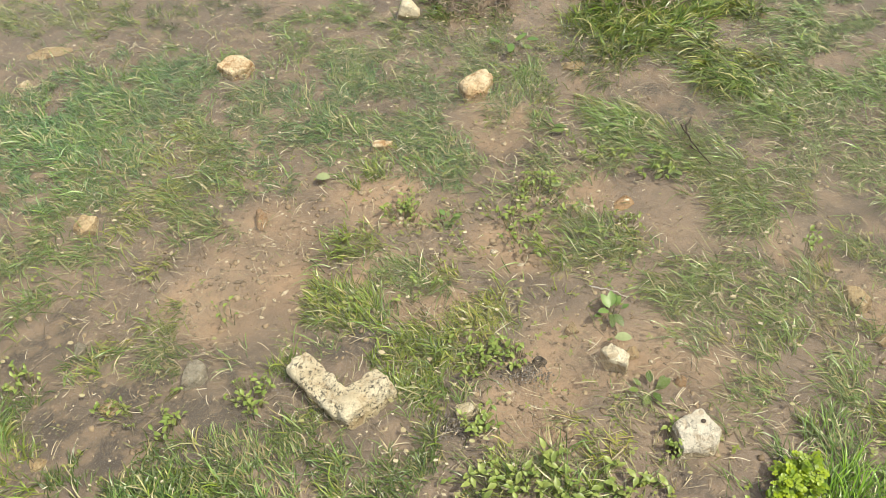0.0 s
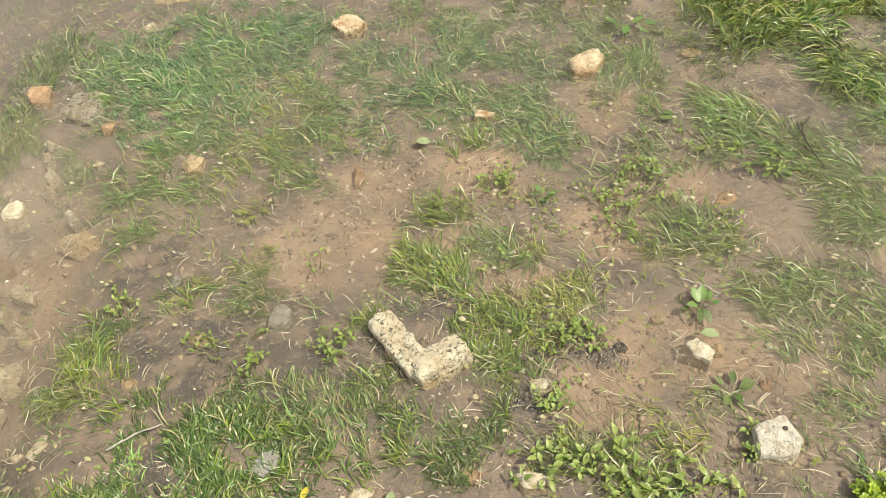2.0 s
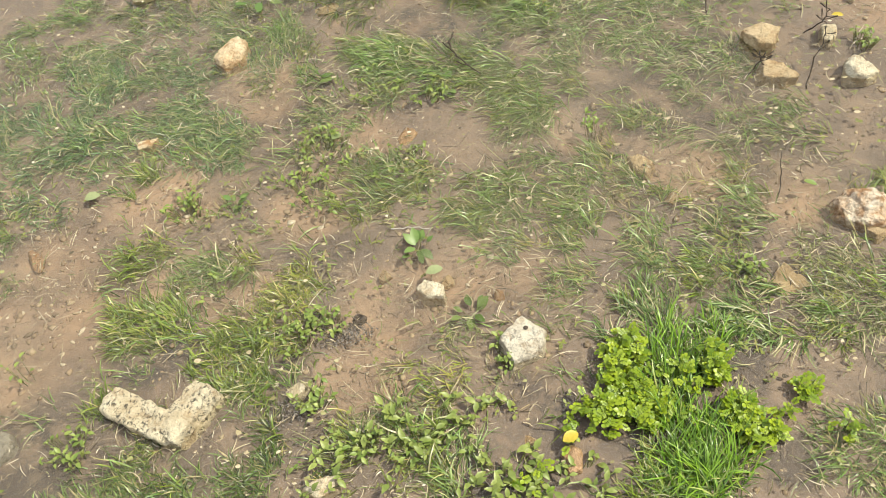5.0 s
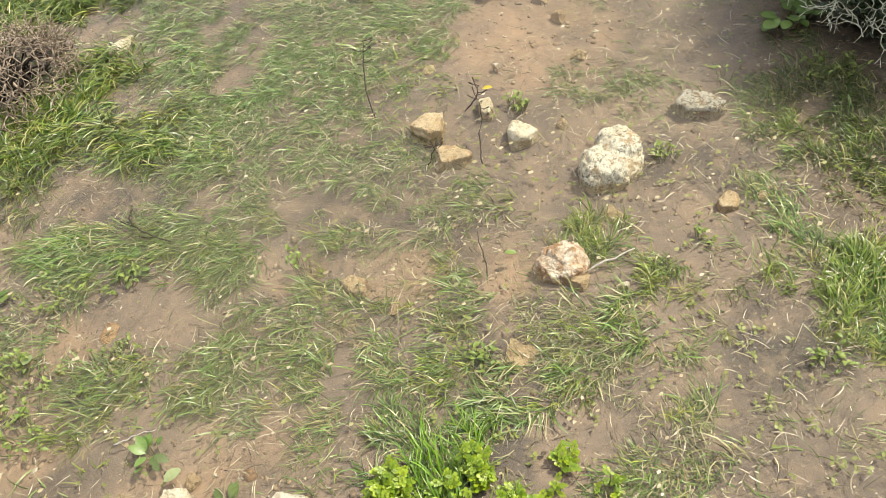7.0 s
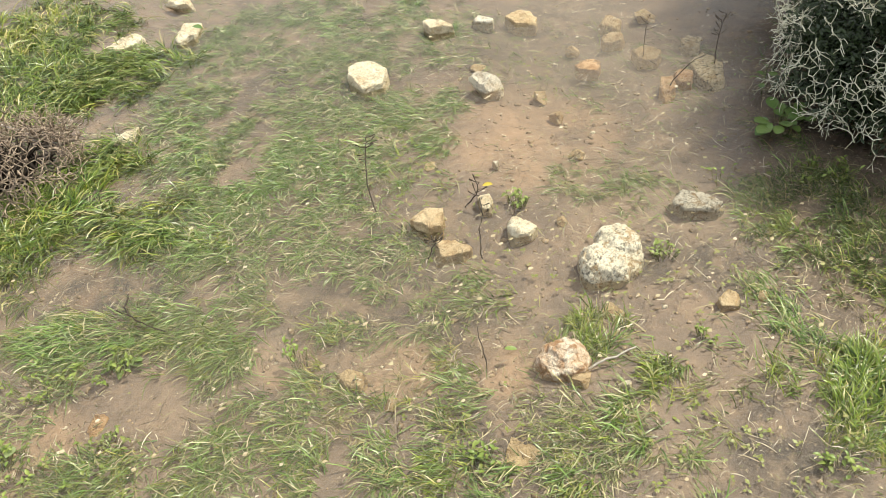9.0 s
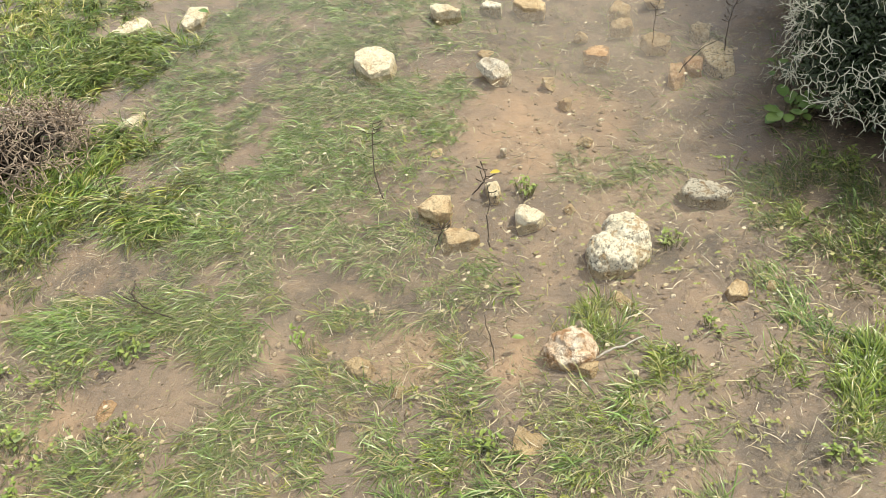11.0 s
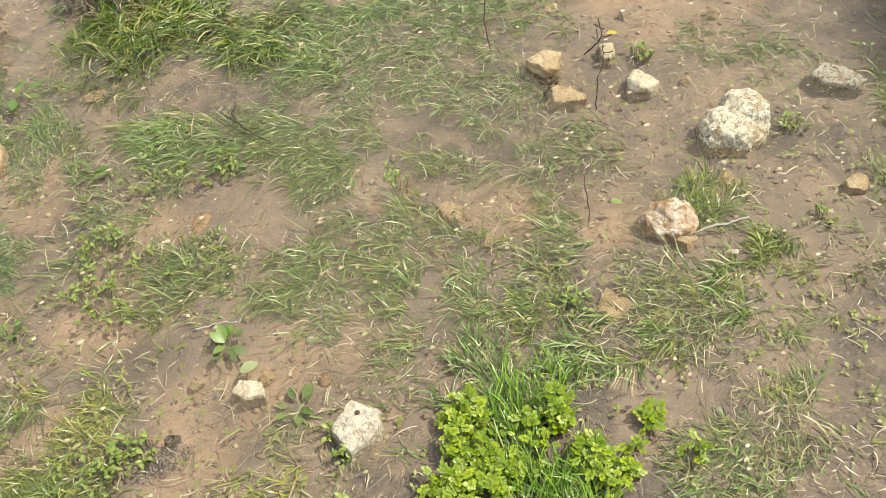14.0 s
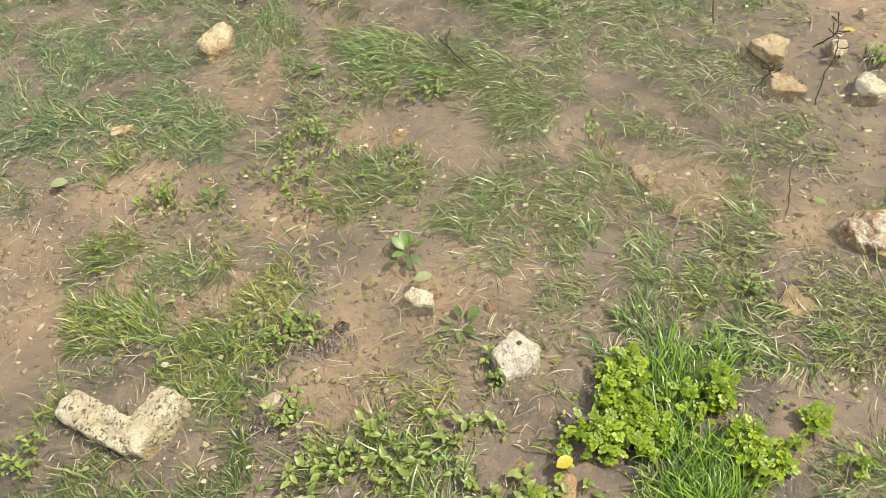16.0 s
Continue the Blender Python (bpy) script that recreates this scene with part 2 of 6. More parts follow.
class Tubes:
    """Thin tapering rods gathered into one mesh."""

    def __init__(self, sides=4):
        self.v, self.f, self.sides = [], [], sides

    def rod(self, points, radii):
        first, k = len(self.v), self.sides
        for i, p in enumerate(points):
            p = Vector(p)
            d = (Vector(points[min(i + 1, len(points) - 1)]) - Vector(points[max(i - 1, 0)])).normalized()
            u = d.orthogonal().normalized()
            w = d.cross(u)
            for j in range(k):
                a = 2 * math.pi * j / k
                self.v.append(p + (u * math.cos(a) + w * math.sin(a)) * radii[i])
        for i in range(len(points) - 1):
            for j in range(k):
                a, b = first + i * k + j, first + i * k + (j + 1) % k
                self.f.append((a, b, b + k, a + k))
        self.f.append(tuple(first + j for j in range(k))[::-1])
        last = first + (len(points) - 1) * k
        self.f.append(tuple(last + j for j in range(k)))

    def mesh(self, name, material):
        return mesh_of(name, [tuple(p) for p in self.v], self.f, material)


# ---- the ground ----
# bare clay: centre, half axes, turn
CLAY = [(2.21, 2.35, 0.30, 0.36, -43), (1.13, 1.98, 0.09, 0.09, -39), (0.80, 1.62, 0.15, 0.12, -23), (0.48, 1.40, 0.13, 0.10, -22),
        (1.13, 2.01, 0.12, 0.09, -25), (-0.22, 1.72, 0.18, 0.22, 23), (0.63, 1.61, 0.16, 0.14, 23), (-0.36, 1.60, 0.13, 0.15, 23),
        (1.53, 1.64, 0.12, 0.11, -39), (-1.05, 1.30, 0.22, 0.55, 23), (1.35, 1.80, 0.16, 0.12, -39), (0.10, 1.75, 0.15, 0.12, 20),
        (-0.25, 1.81, 0.19, 0.22, 7), (0.22, 1.68, 0.14, 0.08, 7), (0.06, 2.04, 0.22, 0.13, 6), (0.39, 1.91, 0.13, 0.12, 7),
        (0.52, 2.12, 0.14, 0.16, 6), (0.30, 2.42, 0.12, 0.16, 6), (0.67, 2.63, 0.20, 0.14, 5), (0.53, 1.54, 0.10, 0.16, 7)]
# dark peaty mud: centre, half axes, turn
PEAT = [(-0.37, 1.30, 0.39, 0.24, 8), (0.05, 1.54, 0.12, 0.06, 7), (0.83, 2.48, 0.13, 0.14, 6), (1.00, 1.14, 0.10, 0.04, -13),
        (1.26, 1.24, 0.07, 0.08, -13), (1.26, 1.05, 0.09, 0.09, -12), (0.85, 1.27, 0.09, 0.10, -13), (0.72, 1.13, 0.08, 0.06, -12),
        (0.96, 2.45, 0.13, 0.11, -40), (0.73, 2.59, 0.23, 0.13, -40), (1.88, 1.09, 0.16, 0.17, -38), (1.58, 3.20, 0.12, 0.32, -44),
        (2.09, 1.66, 0.15, 0.11, -41), (-0.27, 1.36, 0.19, 0.10, 23), (-0.44, 1.21, 0.15, 0.11, 23), (-0.35, 0.95, 0.05, 0.12, 24),
        (0.33, 1.48, 0.05, 0.10, 23), (-0.71, 1.45, 0.12, 0.16, 23)]
# hollows, and banks that lift the turf: centre, half axes, turn, metres
SWELL = [(-1.22, 1.22, 0.40, 0.80, 23, -0.082), (2.75, 2.65, 0.45, 0.55, -45, -0.04), (-1.95, 2.05, 0.40, 0.45, 21, -0.03),
         (0.85, 4.2, 0.55, 0.75, -33, 0.03), (0.75, 3.25, 0.32, 0.35, 0, 0.035), (0.15, 3.2, 0.35, 0.25, 0, 0.03),
         (-0.2, 0.95, 0.5, 0.2, 20, 0.02), (-0.75, 0.80, 0.4, 0.2, 20, 0.010),
         (1.0, 1.22, 0.25, 0.15, -20, 0.008), (-1.42, 1.72, 0.14, 0.40, 20, 0.035), (2.05, 1.02, 0.25, 0.2, -35, 0.006)]


def inside(x, y, cx, cy, a, b, turn):
    """1 at an ellipse's middle, 0 at its rim and beyond it."""
    c, s = math.cos(radians(turn)), math.sin(radians(turn))
    u, v = ((x - cx) * c + (y - cy) * s) / a, (-(x - cx) * s + (y - cy) * c) / b
    return max(0.0, 1.0 - u * u - v * v)


def level(x, y):
    """The height of the mud; the water stands at 0."""
    h = -0.026 + 0.014 * noise.noise((x * 1.3, y * 1.3, 1.0)) + 0.009 * noise.noise((x * 5, y * 5, 3.0)) + 0.0035 * noise.noise((x * 21, y * 21, 7.0))
    for cx, cy, a, b, turn, lift in SWELL:
        h += lift * inside(x, y, cx, cy, a * 1.25, b * 1.25, turn)
    for c in CLAY:
        h -= 0.014 * inside(x, y, *c)
    return h


def steps(start, stop, fine, reach):
    """Even steps between start and stop, then ever wider ones out to reach on both sides."""
    mid = list(np.arange(start, stop, fine))
    out, d = [], fine
    while (out[-1] if out else 0) < reach:
        out.append((out[-1] if out else 0) + d)
        d *= 1.35
    return [start - k for k in reversed(out)] + mid + [mid[-1] + k for k in out]


def build_ground():
    xs, ys = steps(-2.4, 3.9, 0.02, 400), steps(0.4, 5.2, 0.022, 400)
    nx = len(xs)
    verts = [(x, y, level(x, y)) for y in ys for x in xs]
    faces = [(j * nx + i, j * nx + i + 1, (j + 1) * nx + i + 1, (j + 1) * nx + i) for j in range(len(ys) - 1) for i in range(nx - 1)]
    me = mesh_of("ground", verts, faces, MUD)
    clay = me.attributes.new("clay", "FLOAT", "POINT")
    values = []
    for x, y, z in verts:
        k = max(inside(x, y, *c) for c in CLAY) if -2.4 < x < 3.9 and 0.4 < y < 5.2 else 0.0
        edge = 0.5 + 0.9 * noise.noise((x * 9, y * 9, 5.0))
        values.append(min(1.0, k * 1.6) * max(0.0, min(1.0, edge + 0.25)))
    clay.data.foreach_set("value", values)
    peat = me.attributes.new("peat", "FLOAT", "POINT")
    peat.data.foreach_set("value", [min(1.0, 1.5 * max(inside(x, y, *c) for c in PEAT)) * max(0.0, min(1.0, 0.75 + 0.9 * noise.noise((x * 11, y * 11, 6.0))))
                                    if -2.4 < x < 3.9 and 0.4 < y < 5.2 else 0.0 for x, y, _ in verts])
    tagged(new("ground", me), "flooded brown mud with patches of orange clay", "ground", kind="structure")


build_ground()


def build_water():
    """The water's skin; it knows how deep it stands, since deeper water is cloudier."""
    xs, ys = steps(-2.4, 3.9, 0.06, 400), steps(0.4, 5.2, 0.06, 400)
    nx = len(xs)
    verts = [(x, y, 0.0) for y in ys for x in xs]
    faces = [(j * nx + i, j * nx + i + 1, (j + 1) * nx + i + 1, (j + 1) * nx + i) for j in range(len(ys) - 1) for i in range(nx - 1)]
    me = mesh_of("water", verts, faces, WATER)
    depth = me.attributes.new("depth", "FLOAT", "POINT")
    depth.data.foreach_set("value", [max(0.0, -level(x, y)) for x, y, _ in verts])
    tagged(new("water", me), "shallow still floodwater clouded with brown silt", "water", kind="structure")


build_water()


# ---- stones ----
def rock_mesh(w, d, h, seed, cuts=7, rough=1.0, detail=4, material=None):
    """A broken, weathered lump w wide, d deep and h high, its foot at 0."""
    rng = random.Random(seed)
    bm = bmesh.new()
    bmesh.ops.create_icosphere(bm, subdivisions=detail, radius=1.0)
    planes = []
    for _ in range(cuts):
        n = Vector((rng.gauss(0, 1), rng.gauss(0, 1), rng.gauss(0.15, 0.8))).normalized()
        planes.append((n, rng.uniform(0.52, 0.95)))
    shift = Vector((rng.uniform(0, 50), rng.uniform(0, 50), rng.uniform(0, 50)))
    skew = Euler((rng.uniform(-0.5, 0.5), rng.uniform(-0.5, 0.5), rng.uniform(0, 3.1))).to_matrix()
    for v in bm.verts:
        p = v.co.copy()
        k = (abs(p.x) ** 6 + abs(p.y) ** 6 + abs(p.z) ** 6) ** (1 / 6)      # a blunt block rather than a ball
        p = skew @ (p / k)
        p *= 1.0 + 0.34 * rough * noise.noise(p * 1.3 + shift)
        for n, dist in planes:
            over = p.dot(n) - dist
            if over > 0:
                p -= n * over * 0.96
        q = p + p.normalized() * rough * (0.055 * noise.noise(p * 4 + shift) + 0.03 * noise.noise(p * 10 + shift) + 0.012 * noise.noise(p * 24 + shift))
        v.co = q
    lo = [min(v.co[i] for v in bm.verts) for i in range(3)]
    hi = [max(v.co[i] for v in bm.verts) for i in range(3)]
    for v in bm.verts:
        v.co = Vector([((v.co[i] - lo[i]) / (hi[i] - lo[i]) - (0.5 if i < 2 else 0.0)) * (w, d, h)[i] for i in range(3)])
    me = bm_mesh("stone", bm, material)
    me.set_sharp_from_angle(angle=radians(32))
    return me


STONE_WORDS = {
    "cream": "cream limestone with worn edges", "white": "white weathered limestone", "tan": "tan limestone",
    "orange": "ochre limestone", "lichen": "pale limestone spotted with dark lichen", "grey": "dull grey limestone slab",
    "rust": "rust-stained limestone", "boulder": "pitted cream limestone", "mottled": "cream limestone mottled with brown", "slab": "flat pale slab crusted with dark lichen", "clod": "dark grey earthy clod"}
made = {"stone": 0}


def stone(x, y, w, d, top, turn, kind):
    """A stone bedded in the mud whose top stands that high above the water."""
    made["stone"] += 1
    foot = level(x, y) - 0.012
    size = "fist-sized" if w > 0.07 else "small"
    where = "standing out of water" if top > 0.012 else "drowned in muddy water"
    h = max(top - foot, 0.35 * min(w, d))
    me = rock_mesh(w * 1.06, d * 1.06, h, 100 + made["stone"], cuts=11 if kind in ("cream", "tan", "orange") else 6, rough=1.3 if kind in ("lichen", "mottled") else 0.9,
                   detail=5 if w > 0.09 and top > 0.02 else 4 if w > 0.05 else 3, material=STONE[kind])
    ob = new("stone", me)
    ob.matrix_world = pose(x, y, top - h, 0, 0, turn)
    return tagged(ob, f"{size} {STONE_WORDS[kind]}, {where}", "stone", "stones in the flooded meadow")


stone(1.616, 4.165, 0.131, 0.072, 0.040, -33, "cream")
stone(2.224, 2.652, 0.114, 0.095, 0.050, -33, "white")
stone(1.651, 1.485, 0.044, 0.043, 0.004, -33, "tan")
stone(1.716, 1.413, 0.028, 0.017, 0.008, -33, "cream")
stone(3.015, 2.694, 0.083, 0.078, -0.011, -33, "tan")
stone(2.303, 2.818, 0.058, 0.055, -0.015, -33, "tan")
stone(2.636, 2.680, 0.050, 0.050, -0.015, -33, "tan")
stone(2.220, 2.171, 0.052, 0.042, -0.013, -33, "tan")
stone(1.829, 2.417, 0.039, 0.042, -0.015, -33, "tan")
stone(1.269, 1.704, 0.028, 0.035, -0.011, -33, "tan")
stone(1.430, 1.417, 0.074, 0.082, -0.011, -33, "tan")
stone(1.981, 1.951, 0.032, 0.033, -0.009, -33, "tan")
stone(2.169, 1.411, 0.030, 0.029, -0.009, -33, "tan")
stone(0.538, 2.071, 0.033, 0.042, -0.013, -33, "tan")
stone(0.681, 2.095, 0.043, 0.068, -0.015, -33, "orange")
stone(1.856, 1.607, 0.061, 0.058, -0.015, -33, "tan")
stone(2.317, 2.383, 0.049, 0.061, -0.017, -33, "tan")
stone(2.353, 2.518, 0.043, 0.052, -0.017, -33, "tan")
stone(1.986, 2.273, 0.021, 0.023, 0.004, -33, "white")
stone(-1.122, 1.910, 0.045, 0.041, 0.002, 25, "orange")
stone(-1.227, 1.750, 0.034, 0.041, 0.000, 25, "lichen")
stone(-1.165, 1.688, 0.037, 0.045, 0.000, 25, "cream")
stone(-1.133, 1.633, 0.033, 0.040, 0.000, 25, "tan")
stone(-1.255, 1.803, 0.031, 0.037, 0.000, 25, "lichen")
stone(-1.006, 1.558, 0.035, 0.029, 0.002, 25, "white")
stone(-0.941, 1.494, 0.101, 0.087, -0.013, 25, "tan")
stone(-0.991, 1.304, 0.062, 0.051, -0.019, 25, "cream")
stone(-0.991, 1.231, 0.046, 0.046, -0.019, 25, "cream")
stone(-1.096, 1.293, 0.030, 0.028, -0.017, 25, "cream")
stone(-0.881, 1.084, 0.084, 0.090, -0.017, 25, "cream")
stone(-0.791, 0.979, 0.038, 0.048, -0.015, 25, "cream")
stone(-0.646, 0.946, 0.052, 0.060, -0.015, 25, "cream")
stone(0.515, 2.731, 0.080, 0.065, -0.011, 25, "tan")
stone(-0.297, 1.918, 0.035, 0.055, 0.000, 25, "orange")
stone(-0.454, 1.294, 0.048, 0.043, -0.011, 25, "tan")
stone(-0.547, 1.145, 0.034, 0.035, -0.011, 25, "tan")
stone(-0.597, 1.439, 0.029, 0.031, -0.009, 25, "grey")
stone(0.271, 1.153, 0.038, 0.039, -0.011, 25, "orange")
stone(0.566, 1.652, 0.030, 0.027, -0.011, 25, "tan")
stone(0.393, 2.037, 0.038, 0.036, -0.013, 25, "tan")
stone(0.813, 1.537, 0.026, 0.028, -0.011, 25, "orange")
stone(0.802, 1.180, 0.046, 0.050, -0.013, -10, "tan")
stone(0.350, 1.391, 0.050, 0.037, 0.004, -10, "cream")
stone(0.707, 1.603, 0.031, 0.039, -0.011, -10, "tan")
stone(-1.327, 2.646, 0.152, 0.084, -0.013, 9, "tan")
stone(-1.304, 2.432, 0.042, 0.060, 0.004, 9, "cream")
stone(-0.089, 2.978, 0.081, 0.066, 0.050, 9, "cream")
stone(-1.151, 1.241, 0.044, 0.040, -0.019, 25, "cream")
stone(-1.231, 1.297, 0.051, 0.037, -0.021, 25, "cream")
stone(-1.149, 1.300, 0.033, 0.036, -0.019, 25, "orange")
stone(-0.984, 1.175, 0.042, 0.038, -0.019, 25, "cream")
stone(-1.065, 1.189, 0.037, 0.035, -0.021, 25, "cream")
stone(-1.131, 1.178, 0.038, 0.039, -0.019, 25, "orange")
stone(-1.114, 1.382, 0.037, 0.037, -0.019, 25, "orange")
stone(-1.313, 1.400, 0.041, 0.038, -0.021, 25, "cream")
stone(-1.850, 2.000, 0.066, 0.068, -0.019, 25, "tan")
stone(-1.806, 1.846, 0.052, 0.060, -0.019, 25, "tan")
stone(-1.693, 1.890, 0.056, 0.050, -0.019, 25, "orange")
stone(-1.558, 1.587, 0.058, 0.069, -0.011, 25, "cream")
stone(-1.450, 1.631, 0.044, 0.041, -0.019, 25, "tan")
stone(-0.904, 1.197, 0.031, 0.030, -0.017, 25, "cream")
stone(-0.882, 0.928, 0.036, 0.034, -0.017, 25, "cream")
stone(-0.801, 0.929, 0.025, 0.027, -0.015, 25, "cream")
stone(-0.682, 0.915, 0.025, 0.026, -0.017, 25, "cream")
stone(-0.580, 1.012, 0.028, 0.027, -0.013, 25, "cream")
stone(-0.833, 1.060, 0.040, 0.036, -0.019, 25, "cream")


def weathered(me, label, kind, cell, size, rough, seed, category="stone"):
    """Welds a rough shape into one skin and wears it with lumps, pits and grain."""
    ob = new("stone", me)
    re = ob.modifiers.new("weld", "REMESH")
    re.mode, re.voxel_size = "VOXEL", cell
    sm = ob.modifiers.new("wear", "SMOOTH")
    sm.factor, sm.iterations = 0.5, 4
    done = bpy.data.meshes.new_from_object(ob.evaluated_get(bpy.context.evaluated_depsgraph_get()))
    ob.modifiers.clear()
    ob.data = done
    bpy.data.meshes.remove(me)
    shift = Vector((seed * 3.1, seed * 1.7, 0))
    normals = [v.normal.copy() for v in done.vertices]
    for v, n in zip(done.vertices, normals):
        p = v.co / size
        k = 0.16 * noise.noise(p * 1.6 + shift) + 0.10 * noise.noise(p * 4 + shift) + 0.065 * noise.noise(p * 9 + shift) + 0.035 * noise.noise(p * 20 + shift)
        pit = noise.noise(p * 6.5 + shift * 2)
        v.co += n * size * rough * (k - 0.10 * max(0.0, pit - 0.15))
    done.materials.clear()
    done.materials.append(STONE[kind])
    done.polygons.foreach_set("use_smooth", [True] * len(done.polygons))
    done.update()
    return tagged(ob, label, category, "stones in the flooded meadow")


def cut_rock(label, x, y, top, deep, kind, seed, sides, tilt=3, facing=200):
    """An angular block broken along steep faces (heading, distance from the middle), its top leaning towards facing."""
    r = random.Random(seed)
    bm = bmesh.new()
    bmesh.ops.create_cube(bm, size=0.4, matrix=pose(x, y, top - 0.2))

    def cut(at, n):
        made = bmesh.ops.bisect_plane(bm, geom=bm.verts[:] + bm.edges[:] + bm.faces[:], plane_co=at, plane_no=n, clear_outer=True)
        bmesh.ops.holes_fill(bm, edges=[e for e in made["geom_cut"] if isinstance(e, bmesh.types.BMEdge)])

    for heading, away in sides:
        cut(Vector((x, y, top)) + Vector((math.cos(radians(heading)), math.sin(radians(heading)), 0)) * away,
            Vector((math.cos(radians(heading)), math.sin(radians(heading)), r.uniform(-0.04, 0.10))).normalized())
    size = max(away for _, away in sides)
    for turn, lean in ((facing, 0.04 * tilt), (facing + r.uniform(110, 250), 0.10 + 0.03 * tilt)):      # the broken top
        n = Vector((math.cos(radians(turn)) * lean, math.sin(radians(turn)) * lean, 1)).normalized()
        cut(Vector((x, y, top + size * r.uniform(-0.02, 0.10))), n)
    for _ in range(2):      # knocked-off rims
        a = r.uniform(0, 6.283)
        n = Vector((math.cos(a), math.sin(a), r.uniform(0.3, 0.9))).normalized()
        cut(Vector((x, y, top)) + Vector((math.cos(a), math.sin(a), 0)) * size * r.uniform(0.6, 0.85), n)
    cut(Vector((x, y, top - deep)), Vector((0, 0, -1)))
    corners = [v.co.copy() for v in bm.verts]
    bm.clear()
    for co in corners:
        bm.verts.new(co)
    hull = bmesh.ops.convex_hull(bm, input=bm.verts[:])
    bmesh.ops.delete(bm, geom=[v for v in hull["geom_interior"] + hull["geom_unused"] if isinstance(v, bmesh.types.BMVert)], context="VERTS")
    bmesh.ops.dissolve_limit(bm, angle_limit=radians(2), verts=bm.verts[:], edges=bm.edges[:])
    small = size < 0.035
    return weathered(bm_mesh("stone", bm, None), label, kind, 0.0026 if small else 0.0036, 0.03 if small else 0.05, 0.55, seed)


def merged_rock(label, lumps, kind, cell, rough, seed, edge=0.5, category="stone"):
    """One stone grown from several overlapping lumps: (x, y, z, half sizes, turn, tilt)."""
    verts, faces = [], []
    for x, y, z, a, b, c, turn, tilt in lumps:
        bm = bmesh.new()
        bmesh.ops.create_cube(bm, size=2.0)
        bmesh.ops.bevel(bm, geom=bm.edges[:], offset=edge, segments=4, affect="EDGES", profile=0.55)
        bmesh.ops.transform(bm, matrix=pose(x, y, z, tilt, 0, turn) @ Matrix.Diagonal((a, b, c, 1)), verts=bm.verts[:])
        bm.verts.index_update()
        faces += [[v.index + len(verts) for v in f.verts] for f in bm.faces]
        verts += [v.co[:] for v in bm.verts]
        bm.free()
    size = max(max(l[3:5]) for l in lumps)
    return weathered(mesh_of("stone", verts, faces, None), label, kind, cell, size, rough, seed, category)


# the elbow-shaped stone, the pale flat-faced one, the great pitted double lump and the rusty knob
merged_rock("large elbow-shaped pale limestone spotted with lichen",
            [(0.022, 1.400, -0.010, 0.088, 0.031, 0.038, -37, 6), (0.122, 1.382, -0.010, 0.066, 0.034, 0.038, 50, -4)], "lichen", 0.0036, 0.46, 3, 0.16)
block = cut_rock("pale angular limestone block with a small dark spot", 0.841, 1.392, 0.024, 0.07, "white", 5,
                 [(-72, 0.039), (-17, 0.038), (36, 0.046), (126, 0.039), (-167, 0.048)], 2, 30)
# dark blob on the top face: a pit's shade done in colour
dot = bmesh.new()
bmesh.ops.create_icosphere(dot, subdivisions=2, radius=0.0055, matrix=pose(0.846, 1.41, 0.025) @ Matrix.Diagonal((1, 0.85, 0.7, 1)))
part("pit_blob", bm_mesh("pit_blob", dot, DARKWOOD), block, label="small dark blob in place of a shaded pit")
merged_rock("big pitted limestone boulder with mossy hollows",
            [(1.928, 1.722, -0.004, 0.064, 0.060, 0.053, -33, 0), (1.998, 1.748, 0.000, 0.058, 0.060, 0.060, -25, 0), (1.985, 1.700, -0.014, 0.046, 0.040, 0.042, 10, 0)],
            "boulder", 0.0042, 0.8, 8, 0.8)
merged_rock("knobbly rust-stained limestone in the water",
            [(1.652, 1.552, -0.012, 0.060, 0.052, 0.036, -33, 0), (1.658, 1.556, 0.006, 0.036, 0.034, 0.032, 10, 0)], "rust", 0.0035, 0.95, 12, 0.9)
# broken blocks
cut_rock("cream limestone with a crazed broken top", 1.930, 2.996, 0.035, 0.085, "cream", 20, [(-177, 0.055), (-103, 0.088), (-40, 0.076), (16, 0.067), (117, 0.075), (149, 0.061)], 4, 0)
cut_rock("cream limestone with a sharp broken corner", 1.855, 1.979, 0.022, 0.072, "cream", 21, [(-114, 0.035), (-73, 0.038), (22, 0.024), (40, 0.030), (151, 0.033)], 6, 67)
cut_rock("tan limestone block with an ochre side", 1.669, 2.166, 0.031, 0.081, "tan", 22, [(-165, 0.031), (-113, 0.047), (-36, 0.045), (55, 0.040), (93, 0.032), (99, 0.035)], 5, 134)
cut_rock("tan limestone slab almost under the water", 1.664, 2.043, 0.005, 0.055, "tan", 23, [(-118, 0.033), (-82, 0.044), (21, 0.028), (38, 0.028), (92, 0.039), (151, 0.044)], 2, 201)
cut_rock("small pale limestone among dead stems", 1.849, 2.135, 0.015, 0.065, "lichen", 24, [(-133, 0.030), (-57, 0.020), (-14, 0.020), (93, 0.029), (157, 0.019)], 8, 268)
cut_rock("flat pale slab crusted with dark lichen", 2.292, 1.751, 0.014, 0.064, "slab", 25, [(-136, 0.040), (-84, 0.059), (10, 0.038), (21, 0.035), (99, 0.064), (-177, 0.050)], 3, 335)
cut_rock("cream limestone with a shaded broken side", 2.328, 3.111, 0.037, 0.087, "cream", 26, [(-87, 0.041), (-117, 0.019), (21, 0.028), (99, 0.066), (176, 0.044)], 7, 42)
cut_rock("tan-edged cream limestone lying in grass", 1.319, 3.955, 0.025, 0.075, "cream", 27, [(-77, 0.049), (-98, 0.048), (-6, 0.067), (63, 0.083), (123, 0.071), (-149, 0.072)], 6, 109)
